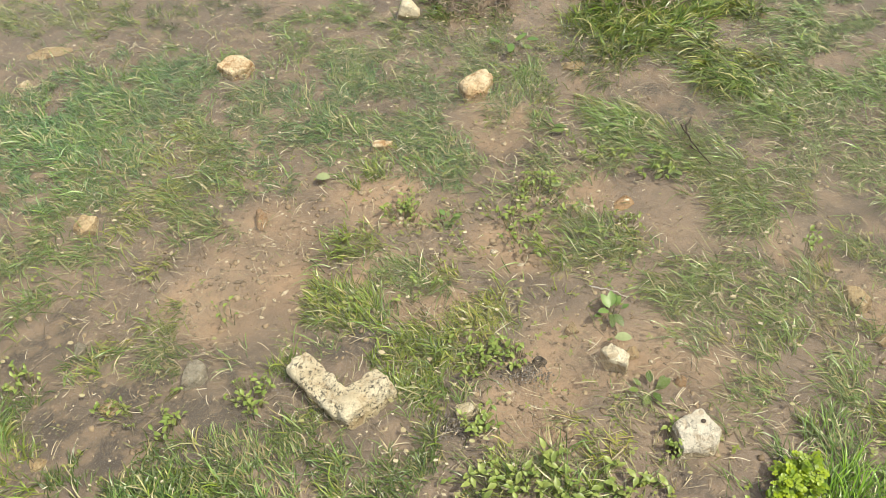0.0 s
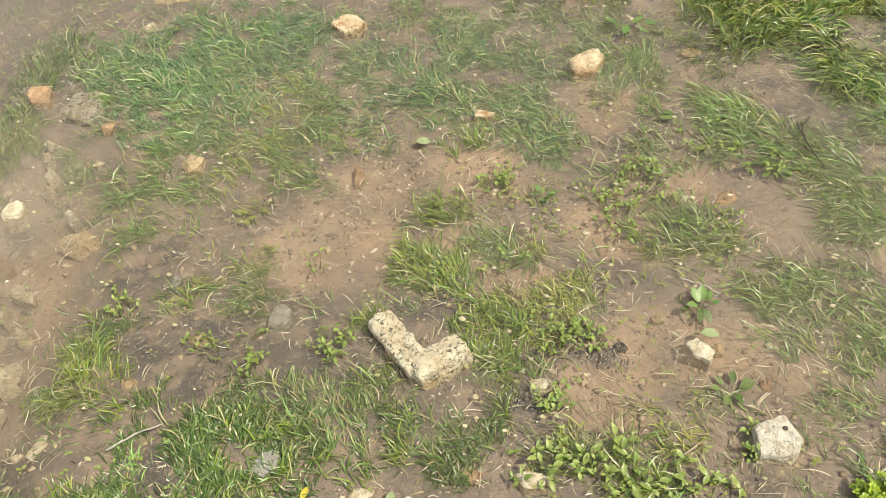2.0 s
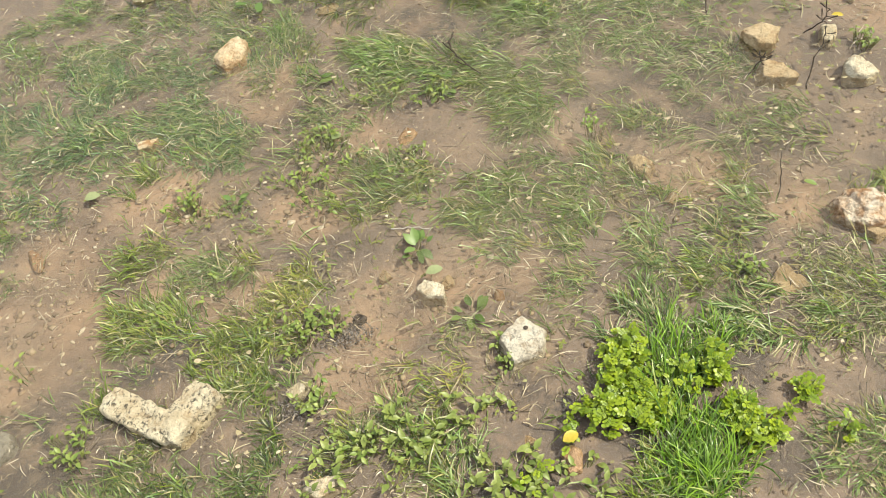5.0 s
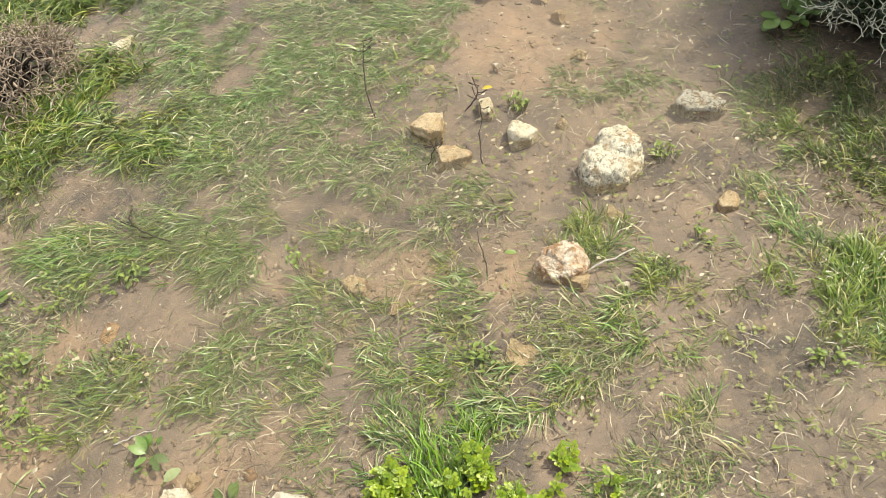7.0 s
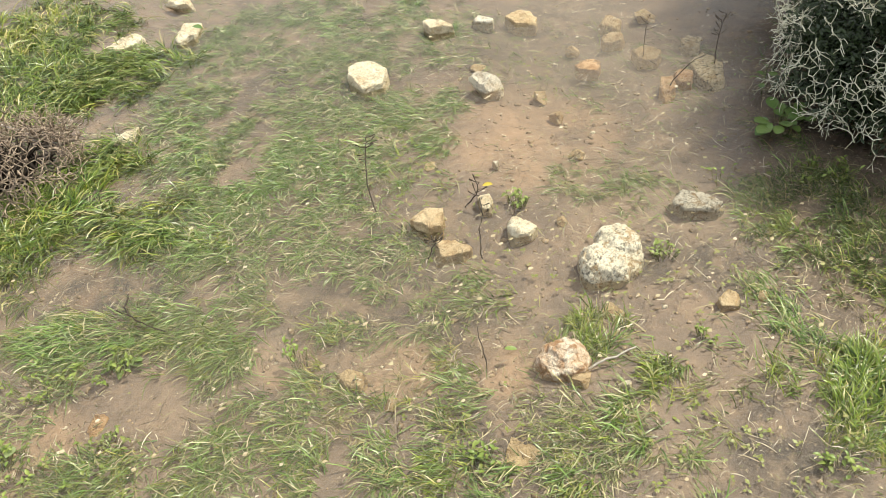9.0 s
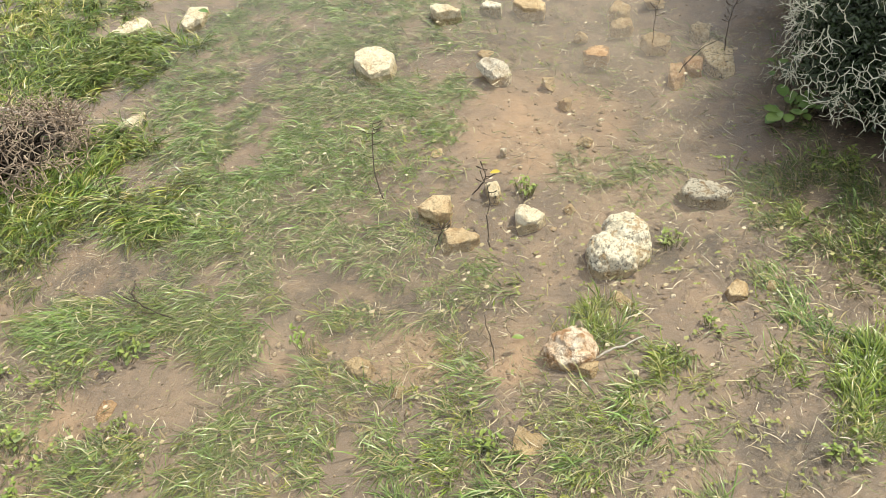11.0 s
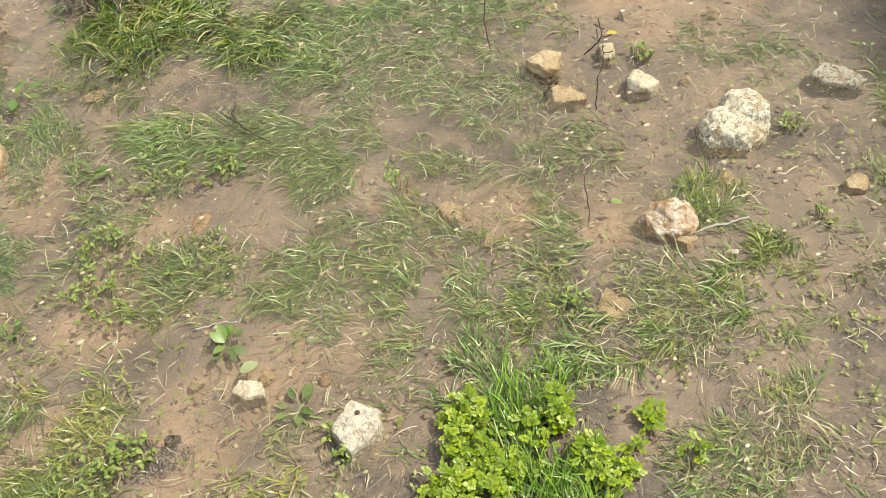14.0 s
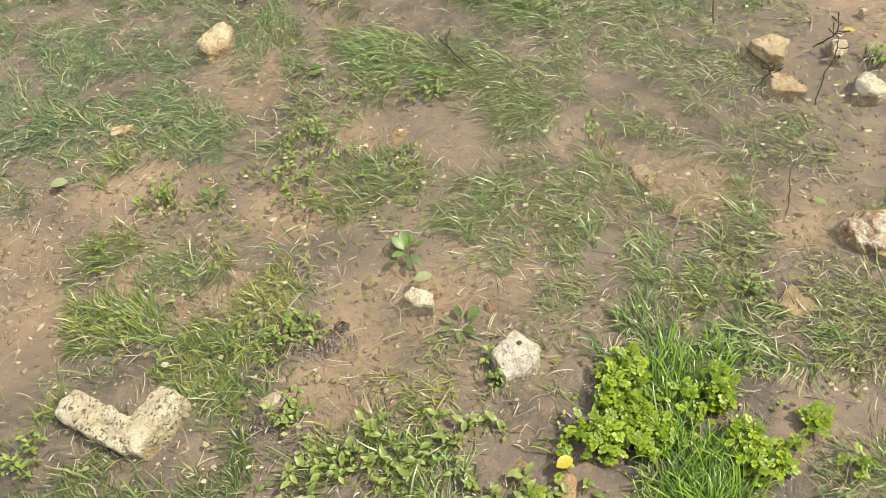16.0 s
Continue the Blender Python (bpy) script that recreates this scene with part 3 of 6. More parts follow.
cut_rock("long cream limestone lying in grass", 1.556, 3.862, 0.025, 0.075, "cream", 28, [(-80, 0.066), (-34, 0.041), (23, 0.094), (137, 0.039), (-176, 0.073)], 5, 176)
cut_rock("flat white limestone in the water", 2.499, 3.060, 0.010, 0.060, "white", 29, [(-137, 0.020), (-42, 0.044), (22, 0.022), (95, 0.036), (176, 0.031)], 3, 243)
cut_rock("tan limestone in the silty water", 2.621, 2.964, 0.011, 0.061, "tan", 30, [(-133, 0.057), (-43, 0.057), (10, 0.046), (91, 0.068), (170, 0.048)], 4, 310)
cut_rock("ochre limestone awash in silty water", 2.573, 2.523, 0.003, 0.053, "orange", 31, [(-141, 0.038), (-50, 0.043), (16, 0.044), (99, 0.037), (162, 0.043)], 3, 17)
cut_rock("tan limestone awash in clear shallows", 2.086, 1.447, 0.003, 0.053, "tan", 32, [(-121, 0.025), (-48, 0.025), (15, 0.029), (102, 0.022), (150, 0.027)], 5, 84)
cut_rock("ochre limestone drowned in silty water", 2.691, 2.256, -0.008, 0.050, "orange", 33, [(-65, 0.031), (-38, 0.026), (72, 0.061), (132, 0.024), (163, 0.039)], 4, 151)
cut_rock("ochre limestone drowned in silty water", 2.775, 2.260, -0.008, 0.050, "orange", 34, [(-130, 0.049), (-49, 0.026), (-0, 0.041), (106, 0.031), (148, 0.029)], 4, 218)
cut_rock("large pale slab drowned beside the bush", 2.848, 2.223, -0.006, 0.050, "lichen", 35, [(172, 0.056), (-108, 0.098), (-44, 0.049), (-7, 0.066), (103, 0.083), (146, 0.043)], 3, 285)
cut_rock("yellowish limestone drowned in silty water", 2.790, 2.459, -0.006, 0.050, "tan", 36, [(-132, 0.050), (-58, 0.046), (11, 0.046), (96, 0.050), (159, 0.041)], 4, 352)
cut_rock("grey-cream limestone drowned in silty water", 2.950, 2.399, -0.006, 0.050, "lichen", 37, [(-130, 0.043), (-50, 0.032), (17, 0.043), (116, 0.032), (160, 0.032)], 4, 59)
cut_rock("tan limestone in the silt", 2.850, 2.715, -0.004, 0.050, "tan", 38, [(-136, 0.036), (-54, 0.039), (4, 0.041), (101, 0.034), (156, 0.041)], 4, 126)
cut_rock("tan limestone in the silt", 2.781, 2.618, -0.004, 0.050, "tan", 39, [(-128, 0.036), (-59, 0.036), (5, 0.045), (96, 0.031), (156, 0.044)], 4, 193)
cut_rock("flat reddish-tan limestone in the grass", -0.609, 2.598, 0.015, 0.065, "mottled", 40, [(-54, 0.052), (-6, 0.050), (74, 0.041), (95, 0.036), (134, 0.052), (-119, 0.048)], 4, 260)
cut_rock("mottled tan limestone with a rough top", 0.213, 2.565, 0.022, 0.072, "mottled", 41, [(-68, 0.049), (-17, 0.041), (51, 0.055), (112, 0.041), (149, 0.040), (-149, 0.053)], 5, 327)
cut_rock("pale cream limestone at the pool", -1.158, 1.519, 0.018, 0.068, "cream", 42, [(-56, 0.029), (23, 0.029), (91, 0.031), (168, 0.027), (-129, 0.030)], 6, 34)
cut_rock("thin flat limestone flake in weeds", -0.033, 2.242, 0.005, 0.055, "mottled", 43, [(-35, 0.023), (91, 0.014), (138, 0.021), (-85, 0.014)], 3, 101)
cut_rock("flat slab crusted with dark lichen by the pool", -1.260, 1.984, -0.004, 0.050, "slab", 44, [(-32, 0.076), (44, 0.052), (91, 0.064), (-172, 0.071), (-94, 0.058)], 2, 168)
cut_rock("ochre limestone at the pool", -1.441, 1.997, 0.004, 0.054, "orange", 45, [(-59, 0.051), (32, 0.036), (78, 0.041), (-178, 0.043), (-130, 0.035)], 4, 235)
cut_rock("drowned three-cornered grey-brown stone", -0.287, 1.409, -0.002, 0.050, "grey", 46, [(26, 0.022), (65, 0.026), (-173, 0.024), (-66, 0.033)], 3, 302)
cut_rock("pale grey limestone half drowned in grass", -0.142, 1.046, 0.007, 0.057, "grey", 47, [(-38, 0.023), (18, 0.026), (113, 0.028), (-179, 0.025), (-99, 0.029)], 4, 9)
cut_rock("tan limestone awash between grass", -0.772, 1.825, 0.003, 0.053, "tan", 48, [(-50, 0.032), (20, 0.029), (91, 0.033), (167, 0.030), (-121, 0.031)], 4, 76)
cut_rock("cream limestone with a pointed end beside dock", 0.666, 1.567, 0.016, 0.066, "cream", 49, [(-107, 0.020), (-10, 0.030), (53, 0.018), (124, 0.030), (-154, 0.022)], 7, 143)
cut_rock("cream limestone in the weeds", 0.067, 1.040, 0.002, 0.052, "cream", 50, [(-63, 0.013), (-13, 0.023), (97, 0.016), (145, 0.017), (-118, 0.024)], 4, 210)
cut_rock("long cream limestone under weeds", 0.388, 1.170, 0.003, 0.053, "cream", 51, [(-74, 0.020), (-9, 0.032), (87, 0.019), (117, 0.021), (-130, 0.027)], 4, 277)
cut_rock("brown limestone beside yellowing weeds", 0.870, 1.124, 0.001, 0.051, "orange", 52, [(-88, 0.027), (-18, 0.018), (48, 0.023), (116, 0.023), (-176, 0.018)], 4, 344)
cut_rock("drowned ochre limestone slab", 1.234, 1.823, -0.008, 0.050, "tan", 53, [(-131, 0.023), (-47, 0.036), (33, 0.021), (83, 0.031), (-173, 0.023)], 2, 51)
cut_rock("yellowish limestone edge in the grass", 1.097, 3.261, 0.006, 0.056, "cream", 54, [(-77, 0.035), (-29, 0.041), (81, 0.035), (110, 0.033), (-139, 0.046)], 5, 118)


# ---- gravel ----
def build_gravel():
    rng = np.random.default_rng(11)
    bm = bmesh.new()
    bmesh.ops.create_icosphere(bm, subdivisions=1, radius=1.0)
    ball = np.array([v.co[:] for v in bm.verts])
    tris = np.array([[v.index for v in f.verts] for f in bm.faces])
    bm.free()
    verts, faces = [], []

    def pebble(x, y, r):
        k = ball * (1 + 0.30 * rng.standard_normal((len(ball), 1)))
        k = k * np.array([r * rng.uniform(0.8, 1.4), r * rng.uniform(0.7, 1.1), r * rng.uniform(0.3, 0.6)])
        a = rng.uniform(0, 6.28)
        c, s = math.cos(a), math.sin(a)
        k = np.stack([k[:, 0] * c - k[:, 1] * s + x, k[:, 0] * s + k[:, 1] * c + y, k[:, 2] + level(x, y) + r * 0.15], 1)
        faces.append(tris + len(verts) * len(ball))
        verts.append(k)

    for _ in range(8500):
        x, y = rng.uniform(-2.2, 3.6), rng.uniform(0.7, 4.2)
        if noise.noise((x * 2.2, y * 2.2, 9.0)) > -0.15:
            pebble(x, y, 0.0022 + 0.0065 * rng.random() ** 3)
    for cx, cy, a, b, turn in CLAY:
        for _ in range(min(260, int(5200 * a * b))):
            x, y = cx + rng.normal(0, 0.55) * a, cy + rng.normal(0, 0.55) * b
            pebble(x, y, 0.0016 + 0.0085 * rng.random() ** 5)
    for _ in range(260):
        pebble(-1.20 + rng.normal(0, 0.18), 1.35 + rng.normal(0, 0.36), 0.004 + 0.017 * rng.random() ** 4)
    m = Nodes("gravel", rough=0.75, spec=0.35)
    c = m.ramp(m.island(), [(0.0, (0.19, 0.145, 0.105)), (0.45, (0.36, 0.27, 0.185)), (0.85, (0.52, 0.42, 0.29)), (1.0, (0.76, 0.70, 0.58))])
    c = m.mix(m.span(m.noise(180, 3), 0.4, 0.7, 0, 0.4), c, (0.25, 0.19, 0.13))
    me = mesh_of("gravel", np.concatenate(verts).tolist(), np.concatenate(faces).tolist(), m.color(c))
    tagged(new("gravel", me), "scattered pale and tan pebbles in the mud", "gravel", kind="stuff")


build_gravel()


def grit_heap(label, x, y, spread, count, seed):
    """A little crumbly heap of ash-grey grit."""
    r = random.Random(seed)
    verts, faces = [], []
    bm = bmesh.new()
    bmesh.ops.create_icosphere(bm, subdivisions=1, radius=1.0)
    ball, tris = [v.co.copy() for v in bm.verts], [[v.index for v in f.verts] for f in bm.faces]
    bm.free()
    for _ in range(count):
        dx, dy = r.gauss(0, spread), r.gauss(0, spread * 0.6)
        h = 0.010 * math.exp(-(dx * dx + dy * dy) / (spread * spread))
        size, n = r.uniform(0.0012, 0.0040), len(verts)
        turn = Euler((r.uniform(0, 6), r.uniform(0, 6), r.uniform(0, 6))).to_matrix()
        at = Vector((x + dx, y + dy, max(level(x, y), -0.022) + h * r.uniform(0.2, 1.0)))
        verts += [tuple(at + turn @ (Vector((v.x, v.y * 0.7, v.z * 0.5)) * size * r.uniform(0.5, 1.4))) for v in ball]
        faces += [[k + n for k in f] for f in tris]
    m = Nodes("ash_grit", rough=0.7, spec=0.4)
    me = mesh_of("grit_heap", verts, faces, m.color(m.ramp(m.island(), [(0.0, (0.06, 0.055, 0.055)), (0.6, (0.21, 0.19, 0.185)), (1.0, (0.42, 0.39, 0.38))])), smooth=False)
    tagged(new("grit_heap", me), label, "gravel", kind="stuff")


grit_heap("crumbly ash-grey heap of grit beside a hole", 0.468, 1.512, 0.026, 420, 41)
grit_heap("crumbly ash-grey grit in the mud", 0.325, 1.350, 0.030, 440, 42)


def burrow(label, x, y, radius):
    """A little hole in the mud with a crumbled rim and walls coloured dark for shade."""
    verts, faces, n = [], [], 18
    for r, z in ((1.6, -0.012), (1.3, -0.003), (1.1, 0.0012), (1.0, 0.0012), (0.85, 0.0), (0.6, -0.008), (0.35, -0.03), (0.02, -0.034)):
        for k in range(n):
            a = 6.2832 * k / n
            w = 1 + 0.22 * noise.noise((math.cos(a) * 1.5 + r, math.sin(a) * 1.5, x * 9))
            verts.append((x + radius * r * w * math.cos(a), y + 0.8 * radius * r * w * math.sin(a), z + 0.002 * noise.noise((a * 3, r * 4, 1.0))))
    for i in range(7):
        for k in range(n):
            faces.append((i * n + k, i * n + (k + 1) % n, (i + 1) * n + (k + 1) % n, (i + 1) * n + k))
    m = Nodes("hole_shade_mud", rough=0.7, spec=0.3)
    # near-black mix puts the hole's inner shade into the mud colour
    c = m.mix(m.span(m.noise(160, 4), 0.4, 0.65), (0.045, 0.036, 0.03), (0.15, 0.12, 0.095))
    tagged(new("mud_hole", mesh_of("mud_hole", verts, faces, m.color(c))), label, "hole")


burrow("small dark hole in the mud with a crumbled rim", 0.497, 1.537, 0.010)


# ---- grass ----
class Turf:
    """Blades of grass gathered by material; each is a folded strip that bends from its root to its tip."""
    T = np.array([0.0, 0.28, 0.55, 0.8, 1.0])
    W = np.array([0.75, 1.0, 0.9, 0.6])

    def __init__(self, seed):
        self.rng = np.random.default_rng(seed)
        self.rows = []

    def blade(self, x, y, z, heading, length, rise, droop, width, style, cap):
        self.rows.append((x, y, z, heading, length, rise, droop, width, style, cap))

    def mesh(self, name):
        rows, rng = self.rows, self.rng
        styles = sorted(set(r[8] for r in rows))
        num = np.array([r[:8] + (r[9],) for r in rows])
        x, y, z, head, length, rise, droop, width, cap = num.T
        n = len(rows)
        t = self.T[None, :]
        bend = rng.normal(0, 0.38, n)[:, None]
        ang = head[:, None] + bend * t
        climb = rise[:, None] * t - droop[:, None] * t * t
        run = length[:, None] * t * (1 - 0.35 * np.clip(rise[:, None], 0, 1.2))
        px, py = x[:, None] + run * np.cos(ang), y[:, None] + run * np.sin(ang)
        pz = z[:, None] + length[:, None] * climb
        pz = np.where(pz > cap[:, None], cap[:, None] + 0.12 * (pz - cap[:, None]), pz)
        tilt = rng.normal(0, 0.45, n)[:, None]
        wx, wy, wz = -np.sin(ang) * np.cos(tilt), np.cos(ang) * np.cos(tilt), np.sin(tilt) + 0 * ang
        half = 0.5 * width[:, None] * self.W[None, :]
        verts = np.empty((n, 9, 3))
        for i in range(4):
            for s, k in ((-1, 2 * i), (1, 2 * i + 1)):
                verts[:, k, 0] = px[:, i] + s * half[:, i] * wx[:, i]
                verts[:, k, 1] = py[:, i] + s * half[:, i] * wy[:, i]
                verts[:, k, 2] = pz[:, i] + s * half[:, i] * wz[:, i]
        verts[:, 8, 0], verts[:, 8, 1], verts[:, 8, 2] = px[:, 4], py[:, 4], pz[:, 4]
        base = np.arange(n)[:, None] * 9
        loops = np.concatenate([base + np.array([[0, 1, 3, 2, 2, 3, 5, 4, 4, 5, 7, 6, 6, 7, 8]])], 1).reshape(-1)
        starts = (np.arange(n)[:, None] * 15 + np.array([[0, 4, 8, 12]])).reshape(-1)
        me = bpy.data.meshes.new(name)
        me.vertices.add(n * 9)
        me.vertices.foreach_set("co", verts.reshape(-1))
        me.loops.add(n * 15)
        me.loops.foreach_set("vertex_index", loops.astype(np.int32))
        me.polygons.add(n * 4)
        me.polygons.foreach_set("loop_start", starts.astype(np.int32))
        me.polygons.foreach_set("loop_total", np.tile([4, 4, 4, 3], n).astype(np.int32))
        for s in styles:
            me.materials.append(GRASS[s])
        index = np.repeat([styles.index(r[8]) for r in rows], 4)
        me.polygons.foreach_set("material_index", index.astype(np.int32))
        me.polygons.foreach_set("use_smooth", np.ones(n * 4, dtype=bool))
        me.update(calc_edges=True)
        along = me.attributes.new("along", "FLOAT", "POINT")
        along.data.foreach_set("value", np.tile(np.append(np.repeat(self.T[:4], 2), 1.0), n).astype(np.float32))
        return me


# style: length range, rise range, droop, cap above the water, width, spread of headings
HABIT = {
    "S": (0.028, 0.072, 0.45, 1.0, 0.5, 0.001, 0.0027, 0.80),
    "G": (0.050, 0.120, 0.55, 1.2, 0.55, 0.050, 0.0029, 0.9),
    "T": (0.070, 0.170, 0.40, 1.0, 0.55, 0.018, 0.0037, 0.85),
    "U": (0.060, 0.140, 0.40, 1.0, 0.55, 0.014, 0.0042, 0.80),
    "W": (0.034, 0.098, 0.35, 0.8, 0.5, -0.001, 0.0025, 0.80),
    "L": (0.045, 0.120, 0.35, 0.85, 0.45, 0.007, 0.0029, 0.60),
    "Q": (0.030, 0.078, 0.40, 0.9, 0.5, 0.000, 0.0028, 0.75),
    "E": (0.032, 0.085, 0.50, 1.15, 0.5, 0.015, 0.0029, 0.90),
    "Y": (0.030, 0.075, 0.40, 1.05, 0.5, 0.008, 0.0027, 0.85),
    "D": (0.030, 0.075, 0.45, 1.05, 0.6, 0.013, 0.0029, 0.95),
    "P": (0.025, 0.072, 0.35, 0.9, 0.5, 0.005, 0.0023, 1.0),
    "B": (0.022, 0.070, 0.25, 0.8, 0.5, 0.003, 0.0022, 1.2),
}
MIX = {"G": "GGE", "T": "DUW", "U": "TUP", "W": "WLB", "S": "SLB", "L": "EYP", "E": "YLE", "Y": "EPB", "D": "DSE", "P": "BLY", "B": "PYS", "Q": "QSL"}
turf = Turf(5)


def tussock(x, y, lean, style, blades, spread=0.013, comb=1.0):
    """A few blades from one root."""
    a, b, r0, r1, droop, cap, width, fan = HABIT[style]
    rng = turf.rng
    for _ in range(blades):
        bx, by = x + rng.normal(0, spread), y + rng.normal(0, spread)
        length = rng.uniform(a, b)
        lift = max(level(bx, by), 0.0) + cap + abs(rng.normal(0, 0.022 if style in "TUG" else 0.012 if style in "EYD" else 0.005 if style in "WS" else 0.005))
        turf.blade(bx, by, level(bx, by) - 0.004, lean + rng.normal(0, fan * comb), length, rng.uniform(r0, r1), droop * rng.uniform(0.7, 1.3),
                   width * rng.uniform(0.6, 1.2), style, lift)


TUFT_WORDS = {"T": "tall bright green grass tuft on the bank", "E": "bright green grass tuft standing in muddy water", "L": "trailing green grass tuft lying in the water", "P": "pale spiky grass tuft in thin mud",
              "Y": "yellowing grass tuft in wet clay", "G": "lush bright green grass tuft among cress", "D": "dark green grass tuft beside the silty pool"}


CLEAR = []


def bare(x, y, a, b, turn):
    """Mud where hardly any grass grows."""
    CLEAR.append((x, y, a * 1.3, b * 1.3, turn))


def patch(x, y, a, b, turn, lean, style, blades, alone=False, comb=1.0):
    """A tuft-by-tuft patch of grass in an ellipse, combed towards lean; one that stands alone is a thing of its own."""
    global turf
    meadow = turf
    if alone:
        turf = Turf(int(1000 + 100 * x + 10 * y))
    rng = turf.rng
    c, s = math.cos(radians(turn)), math.sin(radians(turn))
    lean = radians(lean)
    away = Vector((math.cos(lean), math.sin(lean))) * 0.035
    left = blades * (0.85 if comb != 1.0 or alone else 0.95 if style in "WQS" else 0.7 if style in "TUGD" else 0.54)
    while left > 0:
        k = int(rng.integers(14, 36) if comb == 1.0 else rng.integers(9, 22))
        r, q = math.sqrt(rng.random()) * rng.uniform(0.75, 1.3), rng.uniform(0, 6.283)
        u, v = a * r * math.cos(q), b * r * math.sin(q)
        px, py = x + u * c - v * s - away.x, y + u * s + v * c - away.y
        if comb == 1.0 and any(inside(px, py, *c) > 0.5 * rng.random() for c in CLEAR):
            left -= k
            continue
        if not alone and comb == 1.0 and noise.noise((px * 7.5, py * 7.5, 8.0)) < (rng.uniform(-0.28, 0.10) if style != "W" else rng.uniform(-0.6, -0.05)):      # bare mud shows between tufts
            left -= k * 0.62
            continue
        kind = style if rng.random() < 0.68 else MIX[style][int(rng.integers(3))]
        tussock(px, py, lean + rng.normal(0, 0.65 * comb) + 0.5 * noise.noise((px * 3, py * 3, 2.0)), kind, k, 0.013 * min(1.0, comb + 0.1), comb)
        left -= k
    if alone:
        tagged(new("grass_tuft", turf.mesh("grass_tuft")), TUFT_WORDS[style], "grass tuft", "grass tufts")
        turf = meadow


bare(-0.98, 1.20, 0.19, 0.40, 23)
bare(-0.43, 1.32, 0.12, 0.07, 23)
bare(-0.28, 1.33, 0.15, 0.07, 23)
bare(-0.43, 1.18, 0.09, 0.08, 23)
bare(-0.71, 1.42, 0.09, 0.12, 23)
bare(-0.17, 1.67, 0.09, 0.11, 23)
bare(-0.28, 1.90, 0.08, 0.12, 22)
bare(-0.41, 1.75, 0.09, 0.07, 23)
bare(-0.35, 0.95, 0.03, 0.09, 24)
bare(0.63, 2.68, 0.16, 0.11, 22)
bare(0.19, 2.41, 0.06, 0.10, 22)
bare(-0.33, 1.58, 0.06, 0.12, 23)
bare(0.80, 2.56, 0.10, 0.13, 5)
bare(0.65, 2.63, 0.16, 0.11, 5)
bare(1.06, 2.32, 0.07, 0.07, 6)
bare(0.52, 1.65, 0.07, 0.10, 7)
bare(0.50, 1.44, 0.09, 0.09, 8)
bare(0.78, 1.61, 0.10, 0.13, 7)
bare(0.21, 2.44, 0.07, 0.08, 6)
bare(0.34, 2.33, 0.08, 0.09, 6)
bare(0.19, 1.68, 0.08, 0.04, 7)
bare(-0.24, 1.79, 0.11, 0.10, 7)
bare(0.06, 2.04, 0.16, 0.08, 6)
bare(-0.26, 1.33, 0.10, 0.09, 8)
bare(-0.52, 1.25, 0.12, 0.09, 8)
bare(0.73, 2.59, 0.19, 0.10, -40)
bare(0.95, 2.48, 0.07, 0.04, -40)
bare(1.54, 3.23, 0.06, 0.25, -44)
bare(1.44, 2.89, 0.07, 0.21, -43)
bare(1.03, 2.34, 0.05, 0.04, -40)
bare(2.20, 2.31, 0.26, 0.19, -43)
bare(2.16, 1.63, 0.17, 0.11, -41)
bare(1.80, 1.80, 0.13, 0.10, -41)
bare(1.88, 1.11, 0.10, 0.13, -38)
bare(1.97, 1.50, 0.12, 0.10, -40)
bare(1.91, 1.32, 0.07, 0.04, -39)
bare(1.24, 1.83, 0.07, 0.03, -39)
bare(1.13, 2.00, 0.06, 0.08, -39)
bare(0.85, 2.05, 0.13, 0.09, -39)
bare(0.69, 2.13, 0.13, 0.09, -39)
bare(1.08, 1.68, 0.07, 0.06, -38)
bare(1.49, 1.71, 0.06, 0.04, -39)
bare(1.64, 1.16, 0.08, 0.05, -37)
bare(0.77, 1.66, 0.14, 0.08, -15)
bare(0.52, 1.45, 0.07, 0.11, -13)
bare(-0.26, 1.73, 0.09, 0.12, -14)
bare(0.85, 1.27, 0.06, 0.06, -13)
bare(1.26, 1.24, 0.05, 0.06, -13)
bare(1.00, 1.14, 0.06, 0.02, -13)
bare(1.26, 1.05, 0.05, 0.06, -13)
bare(1.11, 1.23, 0.12, 0.14, -13)

patch(0.99, 3.92, 0.25, 0.31, -29, -123, "T", 2940)
patch(0.96, 4.50, 0.18, 0.29, -45, -119, "T", 1910)
patch(1.27, 3.77, 0.28, 0.13, -35, 156, "T", 1390)
patch(1.03, 3.16, 0.11, 0.13, -15, -156, "T", 580, alone=True)
patch(0.94, 2.77, 0.18, 0.18, -7, -145, "T", 1240)
patch(0.68, 2.91, 0.09, 0.23, -40, -123, "U", 700)
patch(1.23, 2.71, 0.19, 0.36, -41, -149, "W", 2380)
patch(1.43, 2.57, 0.25, 0.44, -41, -165, "W", 3960)
patch(1.33, 3.26, 0.22, 0.29, -4, -156, "W", 2330)
patch(1.20, 4.23, 0.25, 0.24, -45, -133, "T", 2240)
patch(0.87, 3.69, 0.17, 0.18, -43, -124, "T", 1130)
patch(1.72, 2.73, 0.29, 0.27, -43, -171, "W", 2830)
patch(1.48, 2.84, 0.22, 0.27, -42, -162, "W", 2100)
patch(1.48, 2.22, 0.18, 0.14, -40, -169, "W", 920)
patch(2.12, 3.57, 0.54, 0.14, -46, -164, "W", 2700)
patch(1.78, 3.10, 0.28, 0.45, -44, -167, "W", 4570)
patch(1.77, 3.65, 0.22, 0.31, -45, -155, "W", 2520)
patch(2.19, 3.22, 0.32, 0.24, -45, -160, "W", 2720)
patch(1.97, 2.66, 0.14, 0.18, -43, -165, "W", 850)
patch(0.66, 2.43, 0.13, 0.13, -1, -164, "L", 900)
